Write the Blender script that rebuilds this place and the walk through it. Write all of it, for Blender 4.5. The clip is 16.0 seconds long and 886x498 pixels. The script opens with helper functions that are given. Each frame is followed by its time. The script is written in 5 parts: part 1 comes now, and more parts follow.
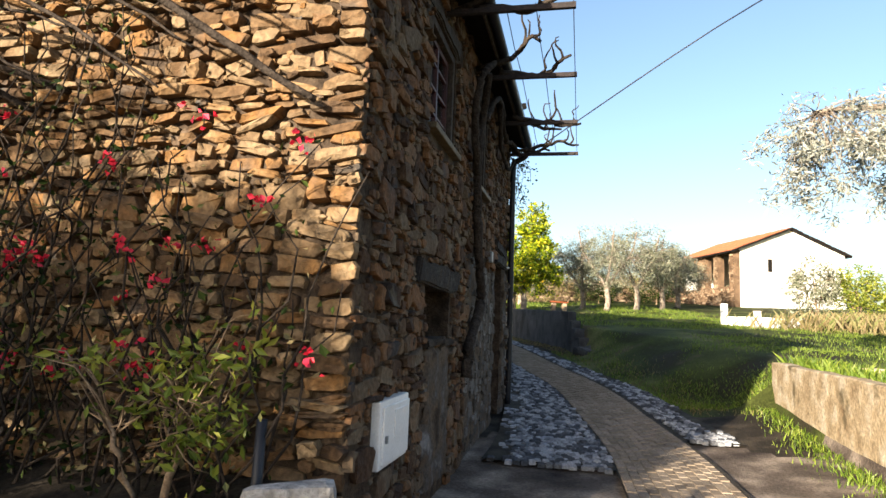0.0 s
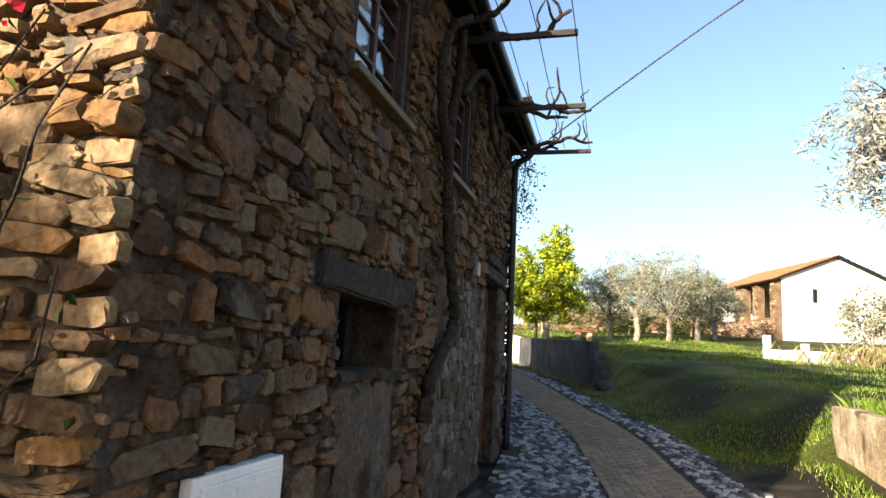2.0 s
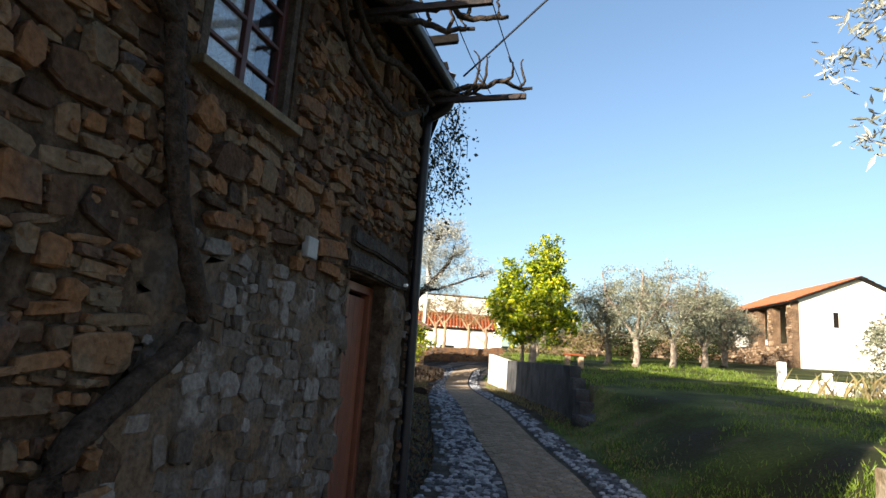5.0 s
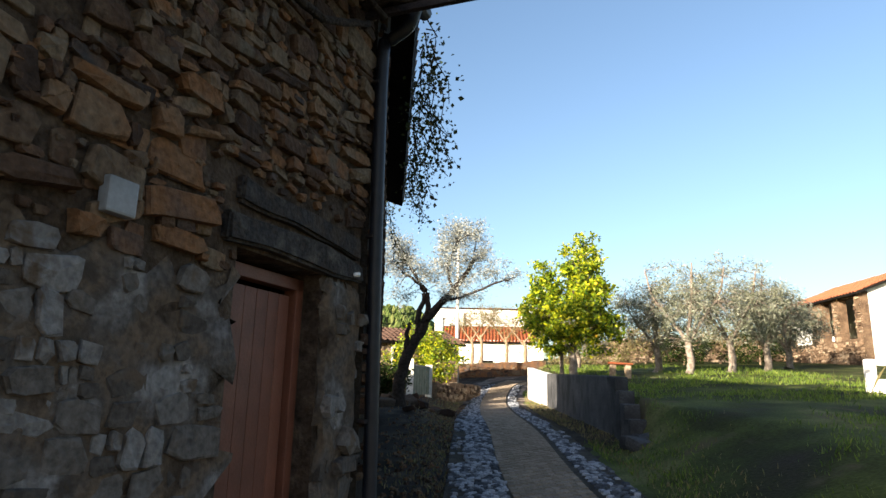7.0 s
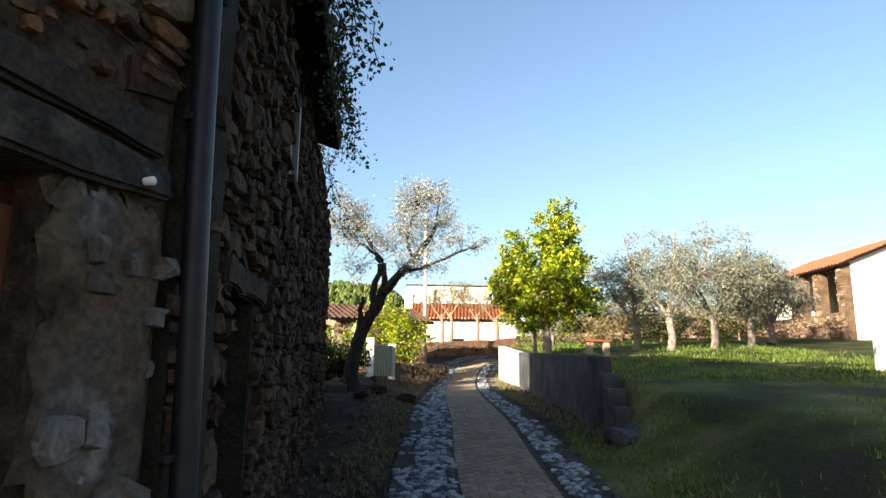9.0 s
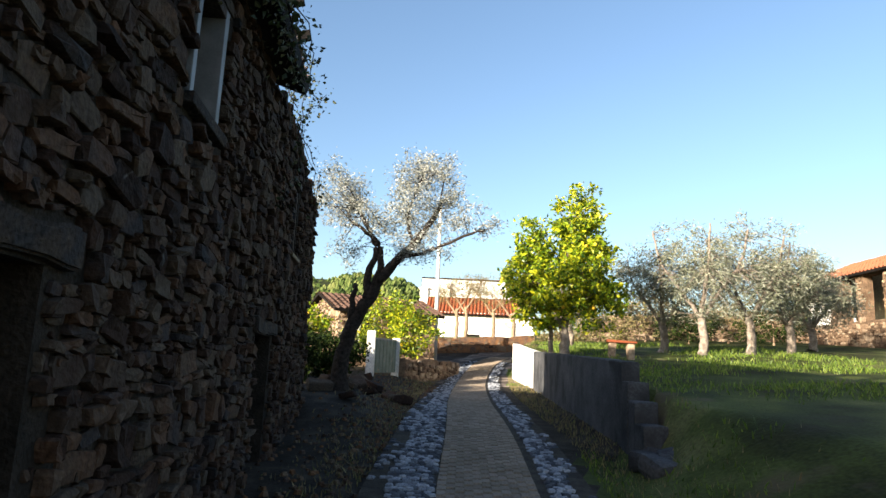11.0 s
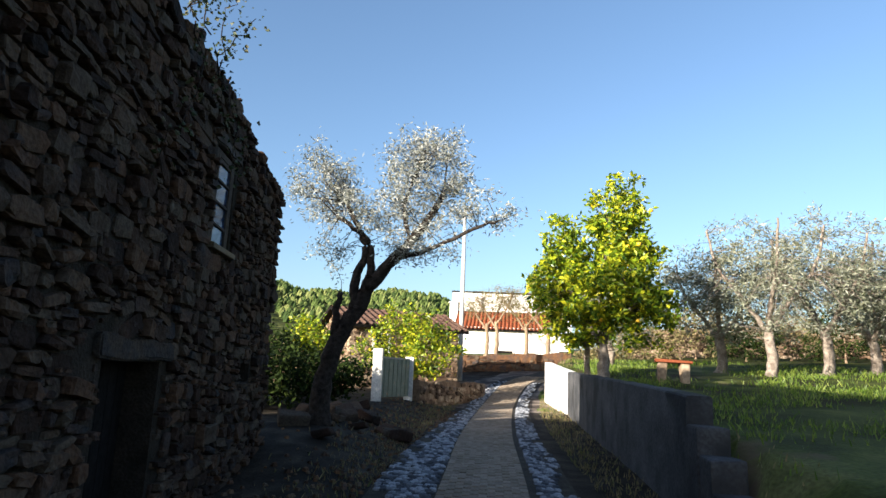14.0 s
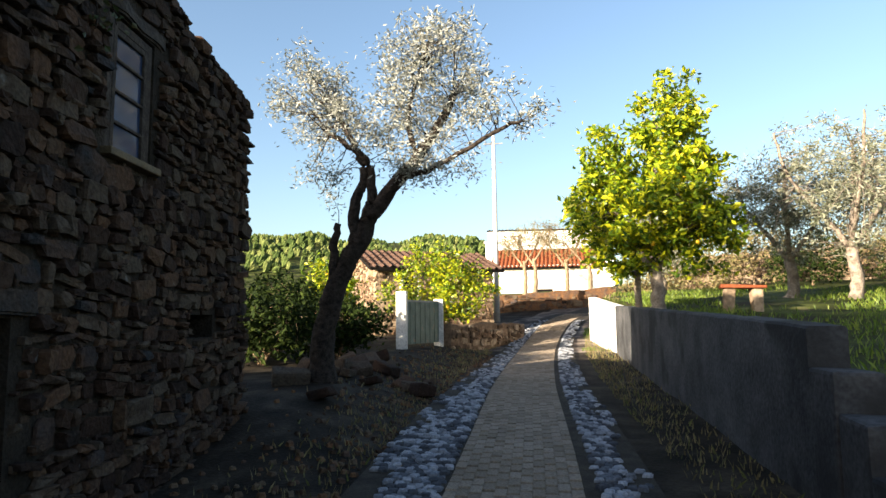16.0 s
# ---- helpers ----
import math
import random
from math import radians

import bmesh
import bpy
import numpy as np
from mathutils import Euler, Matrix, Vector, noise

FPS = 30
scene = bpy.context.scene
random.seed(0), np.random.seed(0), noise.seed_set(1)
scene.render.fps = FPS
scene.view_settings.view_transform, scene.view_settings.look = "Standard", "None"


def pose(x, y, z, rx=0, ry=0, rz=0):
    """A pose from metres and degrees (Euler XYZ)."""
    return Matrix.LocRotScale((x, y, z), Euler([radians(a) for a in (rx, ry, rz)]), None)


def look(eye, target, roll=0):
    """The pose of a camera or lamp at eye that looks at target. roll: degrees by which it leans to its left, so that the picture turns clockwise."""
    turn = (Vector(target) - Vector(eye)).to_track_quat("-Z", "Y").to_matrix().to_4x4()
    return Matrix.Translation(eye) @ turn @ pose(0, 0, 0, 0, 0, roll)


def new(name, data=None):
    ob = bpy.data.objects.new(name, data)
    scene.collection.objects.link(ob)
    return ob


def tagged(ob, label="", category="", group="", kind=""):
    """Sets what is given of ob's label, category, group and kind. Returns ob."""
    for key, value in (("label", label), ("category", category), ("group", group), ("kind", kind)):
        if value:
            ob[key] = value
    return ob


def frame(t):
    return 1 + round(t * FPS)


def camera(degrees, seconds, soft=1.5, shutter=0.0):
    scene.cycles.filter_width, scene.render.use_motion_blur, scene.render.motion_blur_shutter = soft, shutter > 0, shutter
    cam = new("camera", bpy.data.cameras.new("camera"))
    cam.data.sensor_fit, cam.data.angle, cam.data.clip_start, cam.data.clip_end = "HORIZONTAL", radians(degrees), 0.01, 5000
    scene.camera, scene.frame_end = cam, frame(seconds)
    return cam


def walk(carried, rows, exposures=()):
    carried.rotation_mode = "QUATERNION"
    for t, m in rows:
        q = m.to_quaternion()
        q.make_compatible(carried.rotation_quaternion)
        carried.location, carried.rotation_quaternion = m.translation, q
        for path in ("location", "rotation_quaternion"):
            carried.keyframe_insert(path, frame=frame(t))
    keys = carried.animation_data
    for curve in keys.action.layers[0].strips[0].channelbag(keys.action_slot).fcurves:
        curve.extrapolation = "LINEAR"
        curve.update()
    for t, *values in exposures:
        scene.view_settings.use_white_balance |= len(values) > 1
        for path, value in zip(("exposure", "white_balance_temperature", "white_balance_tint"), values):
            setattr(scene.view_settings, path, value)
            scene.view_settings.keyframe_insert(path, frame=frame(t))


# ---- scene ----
cam = camera(69.7, 16.0)
METRES, EYE, TILT, LEAN, TURN = 17.0, 1.5, 0.0, 0.0, 13.9
ROWS = [
    (0.0, 0.0, 0.0, 0.0, -0.27, 6.73, -2.28),
    (0.5, 0.0064, 0.0234, -0.0023, -1.62, 4.78, -2.36),
    (1.0, 0.0133, 0.0515, -0.0008, -4.93, 6.1, -1.6),
    (1.5, 0.0286, 0.0771, -0.0007, 0.51, 8.24, -3.58),
    (2.0, 0.0406, 0.1055, 0.0006, 2.46, 9.22, -3.17),
    (2.5, 0.0497, 0.1364, 0.0019, -2.94, 10.36, -1.36),
    (3.0, 0.0665, 0.1661, 0.0021, -3.35, 12.65, -1.59),
    (3.5, 0.0811, 0.1954, 0.0047, -0.29, 13.1, -3.2),
    (4.0, 0.0929, 0.2252, 0.007, -1.2, 13.28, -2.35),
    (4.5, 0.11, 0.2523, 0.0079, 2.09, 12.32, -3.2),
    (5.0, 0.1225, 0.2793, 0.009, 3.5, 11.11, -4.09),
    (7.5, 0.147, 0.4467, 0.0151, 8.05, 12.55, -1.06),
    (8.0, 0.1471, 0.4796, 0.0164, 8.12, 10.73, -3.36),
    (8.5, 0.1454, 0.5125, 0.0209, 4.74, 12.38, -1.03),
    (9.0, 0.1505, 0.5451, 0.0213, 5.26, 10.54, -0.61),
    (11.5, 0.1653, 0.6956, 0.0299, 7.08, 10.03, -2.6),
    (12.0, 0.1686, 0.7285, 0.0326, 7.7, 10.44, -1.53),
    (12.5, 0.1727, 0.7566, 0.0367, 11.29, 11.91, -3.91),
    (13.0, 0.1704, 0.7843, 0.0388, 8.53, 14.07, -2.09),
    (13.5, 0.1714, 0.8106, 0.0394, 6.27, 12.7, -0.6),
    (14.0, 0.1765, 0.8375, 0.0403, 10.3, 11.3, -2.4),
    (14.5, 0.1751, 0.8653, 0.0385, 11.91, 9.47, -1.89),
    (15.0, 0.1724, 0.8952, 0.0394, 11.66, 8.54, 0.32),
    (15.5, 0.1729, 0.9284, 0.0393, 15.3, 7.94, 0.14),
    (16.0, 0.1702, 0.9662, 0.0394, 14.13, 6.27, 0.58),
]
walk(cam, [(t, pose(0, 0, EYE, TILT, LEAN, TURN) @ pose(METRES * x, METRES * y, METRES * z, 90 + pitch, roll, yaw)) for t, x, y, z, yaw, pitch, roll in ROWS], exposures=[(0, 1.95, 6700, 10), (2, 2.1, 6800, 10), (2.8, 2.1, 6800, 10), (3.5, 1.75, 6550, 10), (4.5, 1.5, 6250, 10), (5, 1.7, 6450, 10), (9, 1.82, 6500, 10), (12.5, 1.82, 6150, 10), (14.5, 1.6, 5950, 10), (15, 1.62, 6050, 10), (16, 1.95, 6750, 10)])

# ---------------------------------------------------------------- world and sun
SUN_EL, SUN_AZ = 13.4, math.atan2(0.412, 0.911)      # light travels towards (+x, +y)
world = bpy.data.worlds.new("sky")
scene.world = world
world.use_nodes = True
wn = world.node_tree.nodes
sky = wn.new("ShaderNodeTexSky")
sky.sky_type = "NISHITA"
sky.sun_disc = False
sky.sun_elevation = radians(SUN_EL)
sky.sun_rotation = math.pi + SUN_AZ
sky.air_density, sky.dust_density, sky.ozone_density = 1.0, 1.9, 1.9
wn["Background"].inputs["Strength"].default_value = 0.088
world.node_tree.links.new(sky.outputs["Color"], wn["Background"].inputs["Color"])
sun = new("sun", bpy.data.lights.new("sun", "SUN"))
sun.data.energy, sun.data.angle, sun.data.color = 5.0, radians(0.55), (1.0, 0.88, 0.70)
ce = math.cos(radians(SUN_EL))
sun.matrix_world = look((0, 0, 30), (math.sin(SUN_AZ) * ce, math.cos(SUN_AZ) * ce, 30 - math.sin(radians(SUN_EL))))

R = random.Random(7)


# ---------------------------------------------------------------- materials
def material(name, colors, scale=6.0, rough=0.85, bump=0.3, vary=0.0, metal=0.0, stain=None, detail=8.0, fine=60.0, spread=(0.3, 0.7)):
    """Noise-mixed colours at two scales, per-piece variation and a fine bump."""
    m = bpy.data.materials.new(name)
    m.use_nodes = True
    n, l = m.node_tree.nodes, m.node_tree.links
    b = n["Principled BSDF"]
    b.inputs["Roughness"].default_value, b.inputs["Metallic"].default_value = rough, metal
    b.inputs["Specular IOR Level"].default_value = 0.08 if rough >= 0.75 else 0.3      # dry dusty surfaces hardly shine
    geo = n.new("ShaderNodeNewGeometry")
    big, small = n.new("ShaderNodeTexNoise"), n.new("ShaderNodeTexNoise")
    for node, s in ((big, scale), (small, fine)):
        node.inputs["Scale"].default_value, node.inputs["Detail"].default_value = s, detail
        l.new(geo.outputs["Position"], node.inputs["Vector"])
    ramp = n.new("ShaderNodeValToRGB")
    ramp.color_ramp.elements[0].position, ramp.color_ramp.elements[1].position = spread
    ramp.color_ramp.elements[0].color = (*colors[0], 1)
    ramp.color_ramp.elements[1].color = (*colors[-1], 1)
    for i, c in enumerate(colors[1:-1]):
        e = ramp.color_ramp.elements.new(spread[0] + (spread[1] - spread[0]) * (i + 1) / (len(colors) - 1))
        e.color = (*c, 1)
    fac = big.outputs["Fac"]
    if vary:
        info = n.new("ShaderNodeObjectInfo")
        add = n.new("ShaderNodeMath")
        add.operation = "ADD"
        l.new(info.outputs["Random"], add.inputs[0])
        l.new(geo.outputs["Random Per Island"], add.inputs[1])
        fr = n.new("ShaderNodeMath")
        fr.operation = "FRACT"
        l.new(add.outputs[0], fr.inputs[0])
        mix = n.new("ShaderNodeMix")
        mix.inputs[0].default_value = vary
        l.new(big.outputs["Fac"], mix.inputs[2])
        l.new(fr.outputs[0], mix.inputs[3])
        fac = mix.outputs[0]
    l.new(fac, ramp.inputs["Fac"])
    col = ramp.outputs["Color"]
    hsv = n.new("ShaderNodeHueSaturation")
    mr = n.new("ShaderNodeMapRange")
    mr.inputs[1].default_value, mr.inputs[2].default_value, mr.inputs[3].default_value, mr.inputs[4].default_value = (0.25, 0.75, 0.6, 1.4) if rough > 0.55 else (0.25, 0.75, 0.9, 1.1)
    l.new(small.outputs["Fac"], mr.inputs[0])
    l.new(mr.outputs[0], hsv.inputs["Value"])
    l.new(col, hsv.inputs["Color"])
    col = hsv.outputs["Color"]
    if stain:
        sn = n.new("ShaderNodeTexNoise")
        sn.inputs["Scale"].default_value, sn.inputs["Detail"].default_value = stain[1], 5
        l.new(geo.outputs["Position"], sn.inputs["Vector"])
        sr = n.new("ShaderNodeMapRange")
        sr.inputs[1].default_value, sr.inputs[2].default_value = stain[2], stain[2] + 0.12
        l.new(sn.outputs["Fac"], sr.inputs[0])
        mx = n.new("ShaderNodeMix")
        mx.data_type = "RGBA"
        l.new(sr.outputs[0], mx.inputs[0])
        l.new(col, mx.inputs[6])
        mx.inputs[7].default_value = (*stain[0], 1)
        col = mx.outputs[2]
    l.new(col, b.inputs["Base Color"])
    if bump:
        bp = n.new("ShaderNodeBump")
        bp.inputs["Strength"].default_value, bp.inputs["Distance"].default_value = bump, 0.02
        mid = n.new("ShaderNodeMath")
        mid.operation = "MULTIPLY_ADD"
        mid.inputs[1].default_value = 2.0
        l.new(big.outputs["Fac"], mid.inputs[0])
        l.new(small.outputs["Fac"], mid.inputs[2])
        l.new(mid.outputs[0], bp.inputs["Height"])
        l.new(bp.outputs["Normal"], b.inputs["Normal"])
    return m


def leaf_material(name, a, b2, c, rough=0.45, through_light=0.35):
    m = material(name, (a, b2, c), scale=3.0, rough=rough, bump=0.0, vary=0.8, fine=25.0, spread=(0.1, 0.9))
    n, l = m.node_tree.nodes, m.node_tree.links
    out, b = n["Material Output"], n["Principled BSDF"]
    tr, mx = n.new("ShaderNodeBsdfTranslucent"), n.new("ShaderNodeMixShader")
    l.new(b.inputs["Base Color"].links[0].from_socket, tr.inputs["Color"])
    mx.inputs[0].default_value = through_light
    l.new(b.outputs[0], mx.inputs[1])
    l.new(tr.outputs[0], mx.inputs[2])
    l.new(mx.outputs[0], out.inputs["Surface"])
    return m


# Same house stone twice: darker for the shaded side, brighter for the sunlit gable.
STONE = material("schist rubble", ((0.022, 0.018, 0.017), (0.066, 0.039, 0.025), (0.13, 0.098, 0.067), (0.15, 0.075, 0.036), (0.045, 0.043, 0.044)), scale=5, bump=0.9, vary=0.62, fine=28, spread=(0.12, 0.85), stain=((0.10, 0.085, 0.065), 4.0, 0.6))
STONE_SUN = material("schist rubble in a sunlit ochre tone", ((0.03, 0.022, 0.018), (0.10, 0.06, 0.032), (0.19, 0.135, 0.082), (0.17, 0.088, 0.034), (0.07, 0.062, 0.055)), scale=5, bump=0.9, vary=0.6, fine=26, spread=(0.12, 0.85), stain=((0.16, 0.12, 0.08), 3.0, 0.63))
# Ruin schist: the wall's shade is put into a lowered stone tone.
STONE_RUIN = material("lichened schist in a shade-dark tone", ((0.012, 0.011, 0.011), (0.036, 0.021, 0.015), (0.07, 0.054, 0.04), (0.078, 0.043, 0.026), (0.026, 0.028, 0.031)), scale=4, bump=0.9, vary=0.62, fine=28, spread=(0.12, 0.85), stain=((0.17, 0.165, 0.15), 9.0, 0.69))
MORTAR = material("clay mortar", ((0.022, 0.016, 0.012), (0.055, 0.039, 0.028), (0.088, 0.066, 0.048)), scale=7, bump=0.9, fine=40)
PLASTER = material("old flaking lime plaster", ((0.035, 0.025, 0.018), (0.10, 0.072, 0.05), (0.075, 0.064, 0.056), (0.19, 0.18, 0.175)), scale=3.2, bump=0.8, fine=30, stain=((0.05, 0.04, 0.032), 5.0, 0.56))
# Joints of the ruin, darkened for its shaded face like the stones.
MORTAR_RUIN = material("earth joints in a shade-dark tone", ((0.018, 0.015, 0.012), (0.04, 0.032, 0.025)), scale=4, bump=0.9, fine=40)
POINTED = material("pale limewashed stone", ((0.05, 0.042, 0.036), (0.10, 0.088, 0.078), (0.18, 0.172, 0.168)), scale=6, bump=0.7, vary=0.7, fine=30, spread=(0.15, 0.9), stain=((0.085, 0.062, 0.044), 6.0, 0.56))
SLATE = material("slate lintel", ((0.014, 0.012, 0.011), (0.055, 0.042, 0.033), (0.03, 0.028, 0.028), (0.075, 0.066, 0.058)), scale=7, bump=0.9, fine=35, vary=0.3)
OLDWOOD = material("weathered brown timber", ((0.03, 0.024, 0.02), (0.075, 0.06, 0.05)), scale=12, rough=0.75, bump=0.4, fine=50)
SILL = material("stained timber sill", ((0.07, 0.052, 0.028), (0.14, 0.10, 0.055)), scale=8, rough=0.7, bump=0.3)
REDWOOD = material("red-brown varnished boards", ((0.105, 0.038, 0.023), (0.17, 0.062, 0.037)), scale=7, rough=0.5, bump=0.15, vary=0.4)
REDFRAME = material("red painted casement", ((0.035, 0.014, 0.014), (0.075, 0.026, 0.026)), scale=8, rough=0.5, bump=0.1)
PIPE = material("dark painted metal", ((0.007, 0.008, 0.012), (0.015, 0.017, 0.024)), scale=9, rough=0.45, bump=0.1)
RUST = material("rusty steel", ((0.014, 0.012, 0.013), (0.035, 0.024, 0.022)), scale=15, rough=0.7, bump=0.3, metal=0.3)
WHITEMETAL = material("white powder-coated metal", ((0.66, 0.65, 0.64), (0.78, 0.77, 0.76)), scale=2, rough=0.4, bump=0.03)
GREYMETAL = material("grey plastic trim", ((0.15, 0.155, 0.16), (0.24, 0.245, 0.25)), scale=5, rough=0.5, bump=0.05)
BARK = material("dark bark", ((0.018, 0.014, 0.012), (0.055, 0.043, 0.035)), scale=14, rough=0.9, bump=1.0, fine=45)
PALEBARK = material("pale grey bark", ((0.13, 0.10, 0.08), (0.32, 0.27, 0.22)), scale=8, rough=0.9, bump=0.9, fine=40)
TWIG = material("dry twigs", ((0.14, 0.09, 0.055), (0.30, 0.22, 0.15)), scale=9, rough=0.9, bump=0.3)
ROOFTILE = material("terracotta tile", ((0.15, 0.042, 0.019), (0.235, 0.07, 0.031), (0.29, 0.108, 0.058)), scale=4, rough=0.85, bump=0.3, vary=0.5)
OLDTILE = material("weathered terracotta tile", ((0.10, 0.06, 0.045), (0.25, 0.15, 0.105), (0.38, 0.28, 0.22)), scale=5, rough=0.9, bump=0.5, vary=0.6)
WHITEWASH = material("whitewashed render", ((0.70, 0.68, 0.64), (0.82, 0.80, 0.77)), scale=1.2, bump=0.25, fine=20, stain=((0.52, 0.48, 0.42), 0.7, 0.66))
CONCRETE = material("grey cement render", ((0.04, 0.041, 0.045), (0.095, 0.094, 0.096)), scale=1.6, bump=0.4, fine=25, stain=((0.035, 0.035, 0.036), 1.3, 0.54))
PALECONCRETE = material("pale cement render", ((0.5, 0.47, 0.43), (0.62, 0.6, 0.56)), scale=2, bump=0.3, fine=25)
EDGING = material("worn grey edging stone", ((0.13, 0.125, 0.12), (0.26, 0.25, 0.245), (0.38, 0.37, 0.36)), scale=7, bump=0.9, fine=35, stain=((0.09, 0.08, 0.07), 5, 0.56))
TAN = material("tan rubble", ((0.08, 0.052, 0.034), (0.19, 0.125, 0.08), (0.30, 0.225, 0.155)), scale=2.5, bump=0.8, vary=0.5, fine=12)
PAVER = material("concrete paving brick", ((0.19, 0.148, 0.110), (0.23, 0.183, 0.139), (0.28, 0.226, 0.175)), scale=1.3, rough=0.85, bump=0.3, vary=0.35, fine=50)
SETT = material("pale granite sett", ((0.065, 0.069, 0.08), (0.17, 0.178, 0.2), (0.33, 0.34, 0.37)), scale=7, rough=0.8, bump=0.6, vary=0.7, fine=45)
BEDDING = material("sand bedding", ((0.03, 0.026, 0.022), (0.07, 0.06, 0.048)), scale=5, bump=0.6)
GRASS = leaf_material("grass blades", (0.045, 0.08, 0.008), (0.10, 0.16, 0.016), (0.20, 0.24, 0.04), 0.5, 0.3)
DRYGRASS = leaf_material("dry grass", (0.15, 0.11, 0.05), (0.24, 0.19, 0.09), (0.10, 0.12, 0.03), 0.6, 0.2)
OLIVELEAF = leaf_material("olive leaves", (0.075, 0.085, 0.05), (0.165, 0.175, 0.115), (0.33, 0.33, 0.26), 0.4, 0.15)
SILVERLEAF = leaf_material("silvery leaves", (0.12, 0.13, 0.105), (0.25, 0.26, 0.225), (0.43, 0.43, 0.40), 0.4, 0.2)
CITRUSLEAF = leaf_material("citrus leaves", (0.03, 0.075, 0.01), (0.19, 0.27, 0.012), (0.54, 0.51, 0.02), 0.35, 0.35)
# Leaf green lowered to near-black; shade on the hedge is in this colour.
DARKLEAF = leaf_material("dark green leaves", (0.007, 0.013, 0.004), (0.017, 0.03, 0.006), (0.036, 0.052, 0.01), 0.75, 0.15)
SHRUBLEAF = leaf_material("yellow-green shrub leaves", (0.08, 0.12, 0.015), (0.18, 0.22, 0.03), (0.36, 0.36, 0.06), 0.4, 0.35)
IVY = leaf_material("creeper leaves", (0.02, 0.03, 0.01), (0.04, 0.06, 0.02), (0.08, 0.07, 0.03), 0.5, 0.2)
PINE = leaf_material("pine crowns", (0.03, 0.05, 0.014), (0.075, 0.105, 0.028), (0.15, 0.165, 0.055), 0.8, 0.0)
REDFLOWER = leaf_material("red petals", (0.5, 0.01, 0.03), (0.65, 0.02, 0.05), (0.75, 0.06, 0.12), 0.5, 0.4)
FRUIT = material("orange peel", ((0.75, 0.42, 0.02), (0.85, 0.55, 0.04)), scale=9, rough=0.4, bump=0.1)
# Room lining: indoor darkness is put into a near-black colour.
DARKROOM = material("near-black room lining", ((0.02, 0.018, 0.016), (0.045, 0.04, 0.035)), scale=3)
# Blue-white of the sky mirrored in the panes, as a sheet colour.
SKYSHEET = material("blue-white sheet for sky reflection", ((0.7, 0.72, 0.78), (0.82, 0.84, 0.88)), scale=6, bump=0.2)
# Near-black timber; also carries the shade of eaves, niche and openings in its colour.
BLACKWOOD = material("near-black boards and shade", ((0.006, 0.005, 0.005), (0.014, 0.012, 0.011)), scale=10, rough=0.8, bump=0.3)
GREENSHEET = material("faded green sheet metal", ((0.05, 0.085, 0.065), (0.11, 0.15, 0.125)), scale=3, rough=0.6, bump=0.2, stain=((0.2, 0.13, 0.08), 6, 0.62))

GLASS = bpy.data.materials.new("window glass")
GLASS.use_nodes = True
_b = GLASS.node_tree.nodes["Principled BSDF"]
_b.inputs["Base Color"].default_value = (0.9, 0.93, 0.95, 1)
_b.inputs["Roughness"].default_value = 0.03
_b.inputs["Transmission Weight"].default_value = 1.0
_b.inputs["IOR"].default_value = 1.75

# Ruin panes: the reflected blue sky is put into the base colour.
BLUEGLASS = bpy.data.materials.new("dark window glass tinted sky blue")
BLUEGLASS.use_nodes = True
_b = BLUEGLASS.node_tree.nodes["Principled BSDF"]
_b.inputs["Base Color"].default_value = (0.035, 0.06, 0.12, 1)
_b.inputs["Roughness"].default_value = 0.07
_b.inputs["Transmission Weight"].default_value = 0.25
_b.inputs["IOR"].default_value = 1.33
LICHEN = material("lichened stone render", ((0.16, 0.11, 0.065), (0.30, 0.235, 0.155), (0.42, 0.37, 0.30)), scale=3.5, bump=0.8, fine=22, spread=(0.25, 0.75), stain=((0.10, 0.08, 0.05), 2.2, 0.6))

# ground: grass, bare earth and dirt in patches
GROUND = material("grass and earth", ((0.03, 0.024, 0.016), (0.03, 0.036, 0.01), (0.066, 0.08, 0.019), (0.15, 0.14, 0.055)), scale=0.55, bump=0.8, fine=22, spread=(0.3, 0.72), stain=((0.10, 0.075, 0.048), 0.9, 0.62))
DIRT = material("trodden earth", ((0.01, 0.008, 0.006), (0.026, 0.021, 0.016), (0.065, 0.052, 0.038)), scale=1.7, bump=0.8, fine=24)

SANDY = material("sandy lane earth", ((0.034, 0.026, 0.022), (0.105, 0.083, 0.068), (0.30, 0.245, 0.20)), scale=1.4, bump=0.8, fine=30)


# ---------------------------------------------------------------- mesh helpers
def mesh_ob(name, verts, faces, mat, parent=None, smooth=False, kind=""):
    me = bpy.data.meshes.new(name)
    me.from_pydata(verts, [], faces)
    me.materials.append(mat)
    if smooth:
        me.shade_smooth()
    ob = new(name, me)
    ob.parent = parent
    if kind:
        tagged(ob, kind=kind)
    return ob


def block(name, size, mat, m, parent=None, bevel=0.01, wear=0.0):
    """A bevelled block with its centre at m; wear shakes the corners."""
    bm = bmesh.new()
    bmesh.ops.create_cube(bm, size=1.0)
    for v in bm.verts:
        v.co = Vector((v.co.x * size[0], v.co.y * size[1], v.co.z * size[2]))
        if wear:
            v.co += Vector((R.uniform(-wear, wear), R.uniform(-wear, wear), R.uniform(-wear, wear)))
    if bevel:
        bmesh.ops.bevel(bm, geom=bm.edges[:], offset=min(bevel, min(size) * 0.4), segments=2, affect="EDGES", profile=0.6)
    me = bpy.data.meshes.new(name)
    bm.to_mesh(me)
    bm.free()
    me.materials.append(mat)
    ob = new(name, me)
    ob.parent = parent
    ob.matrix_basis = m
    return ob


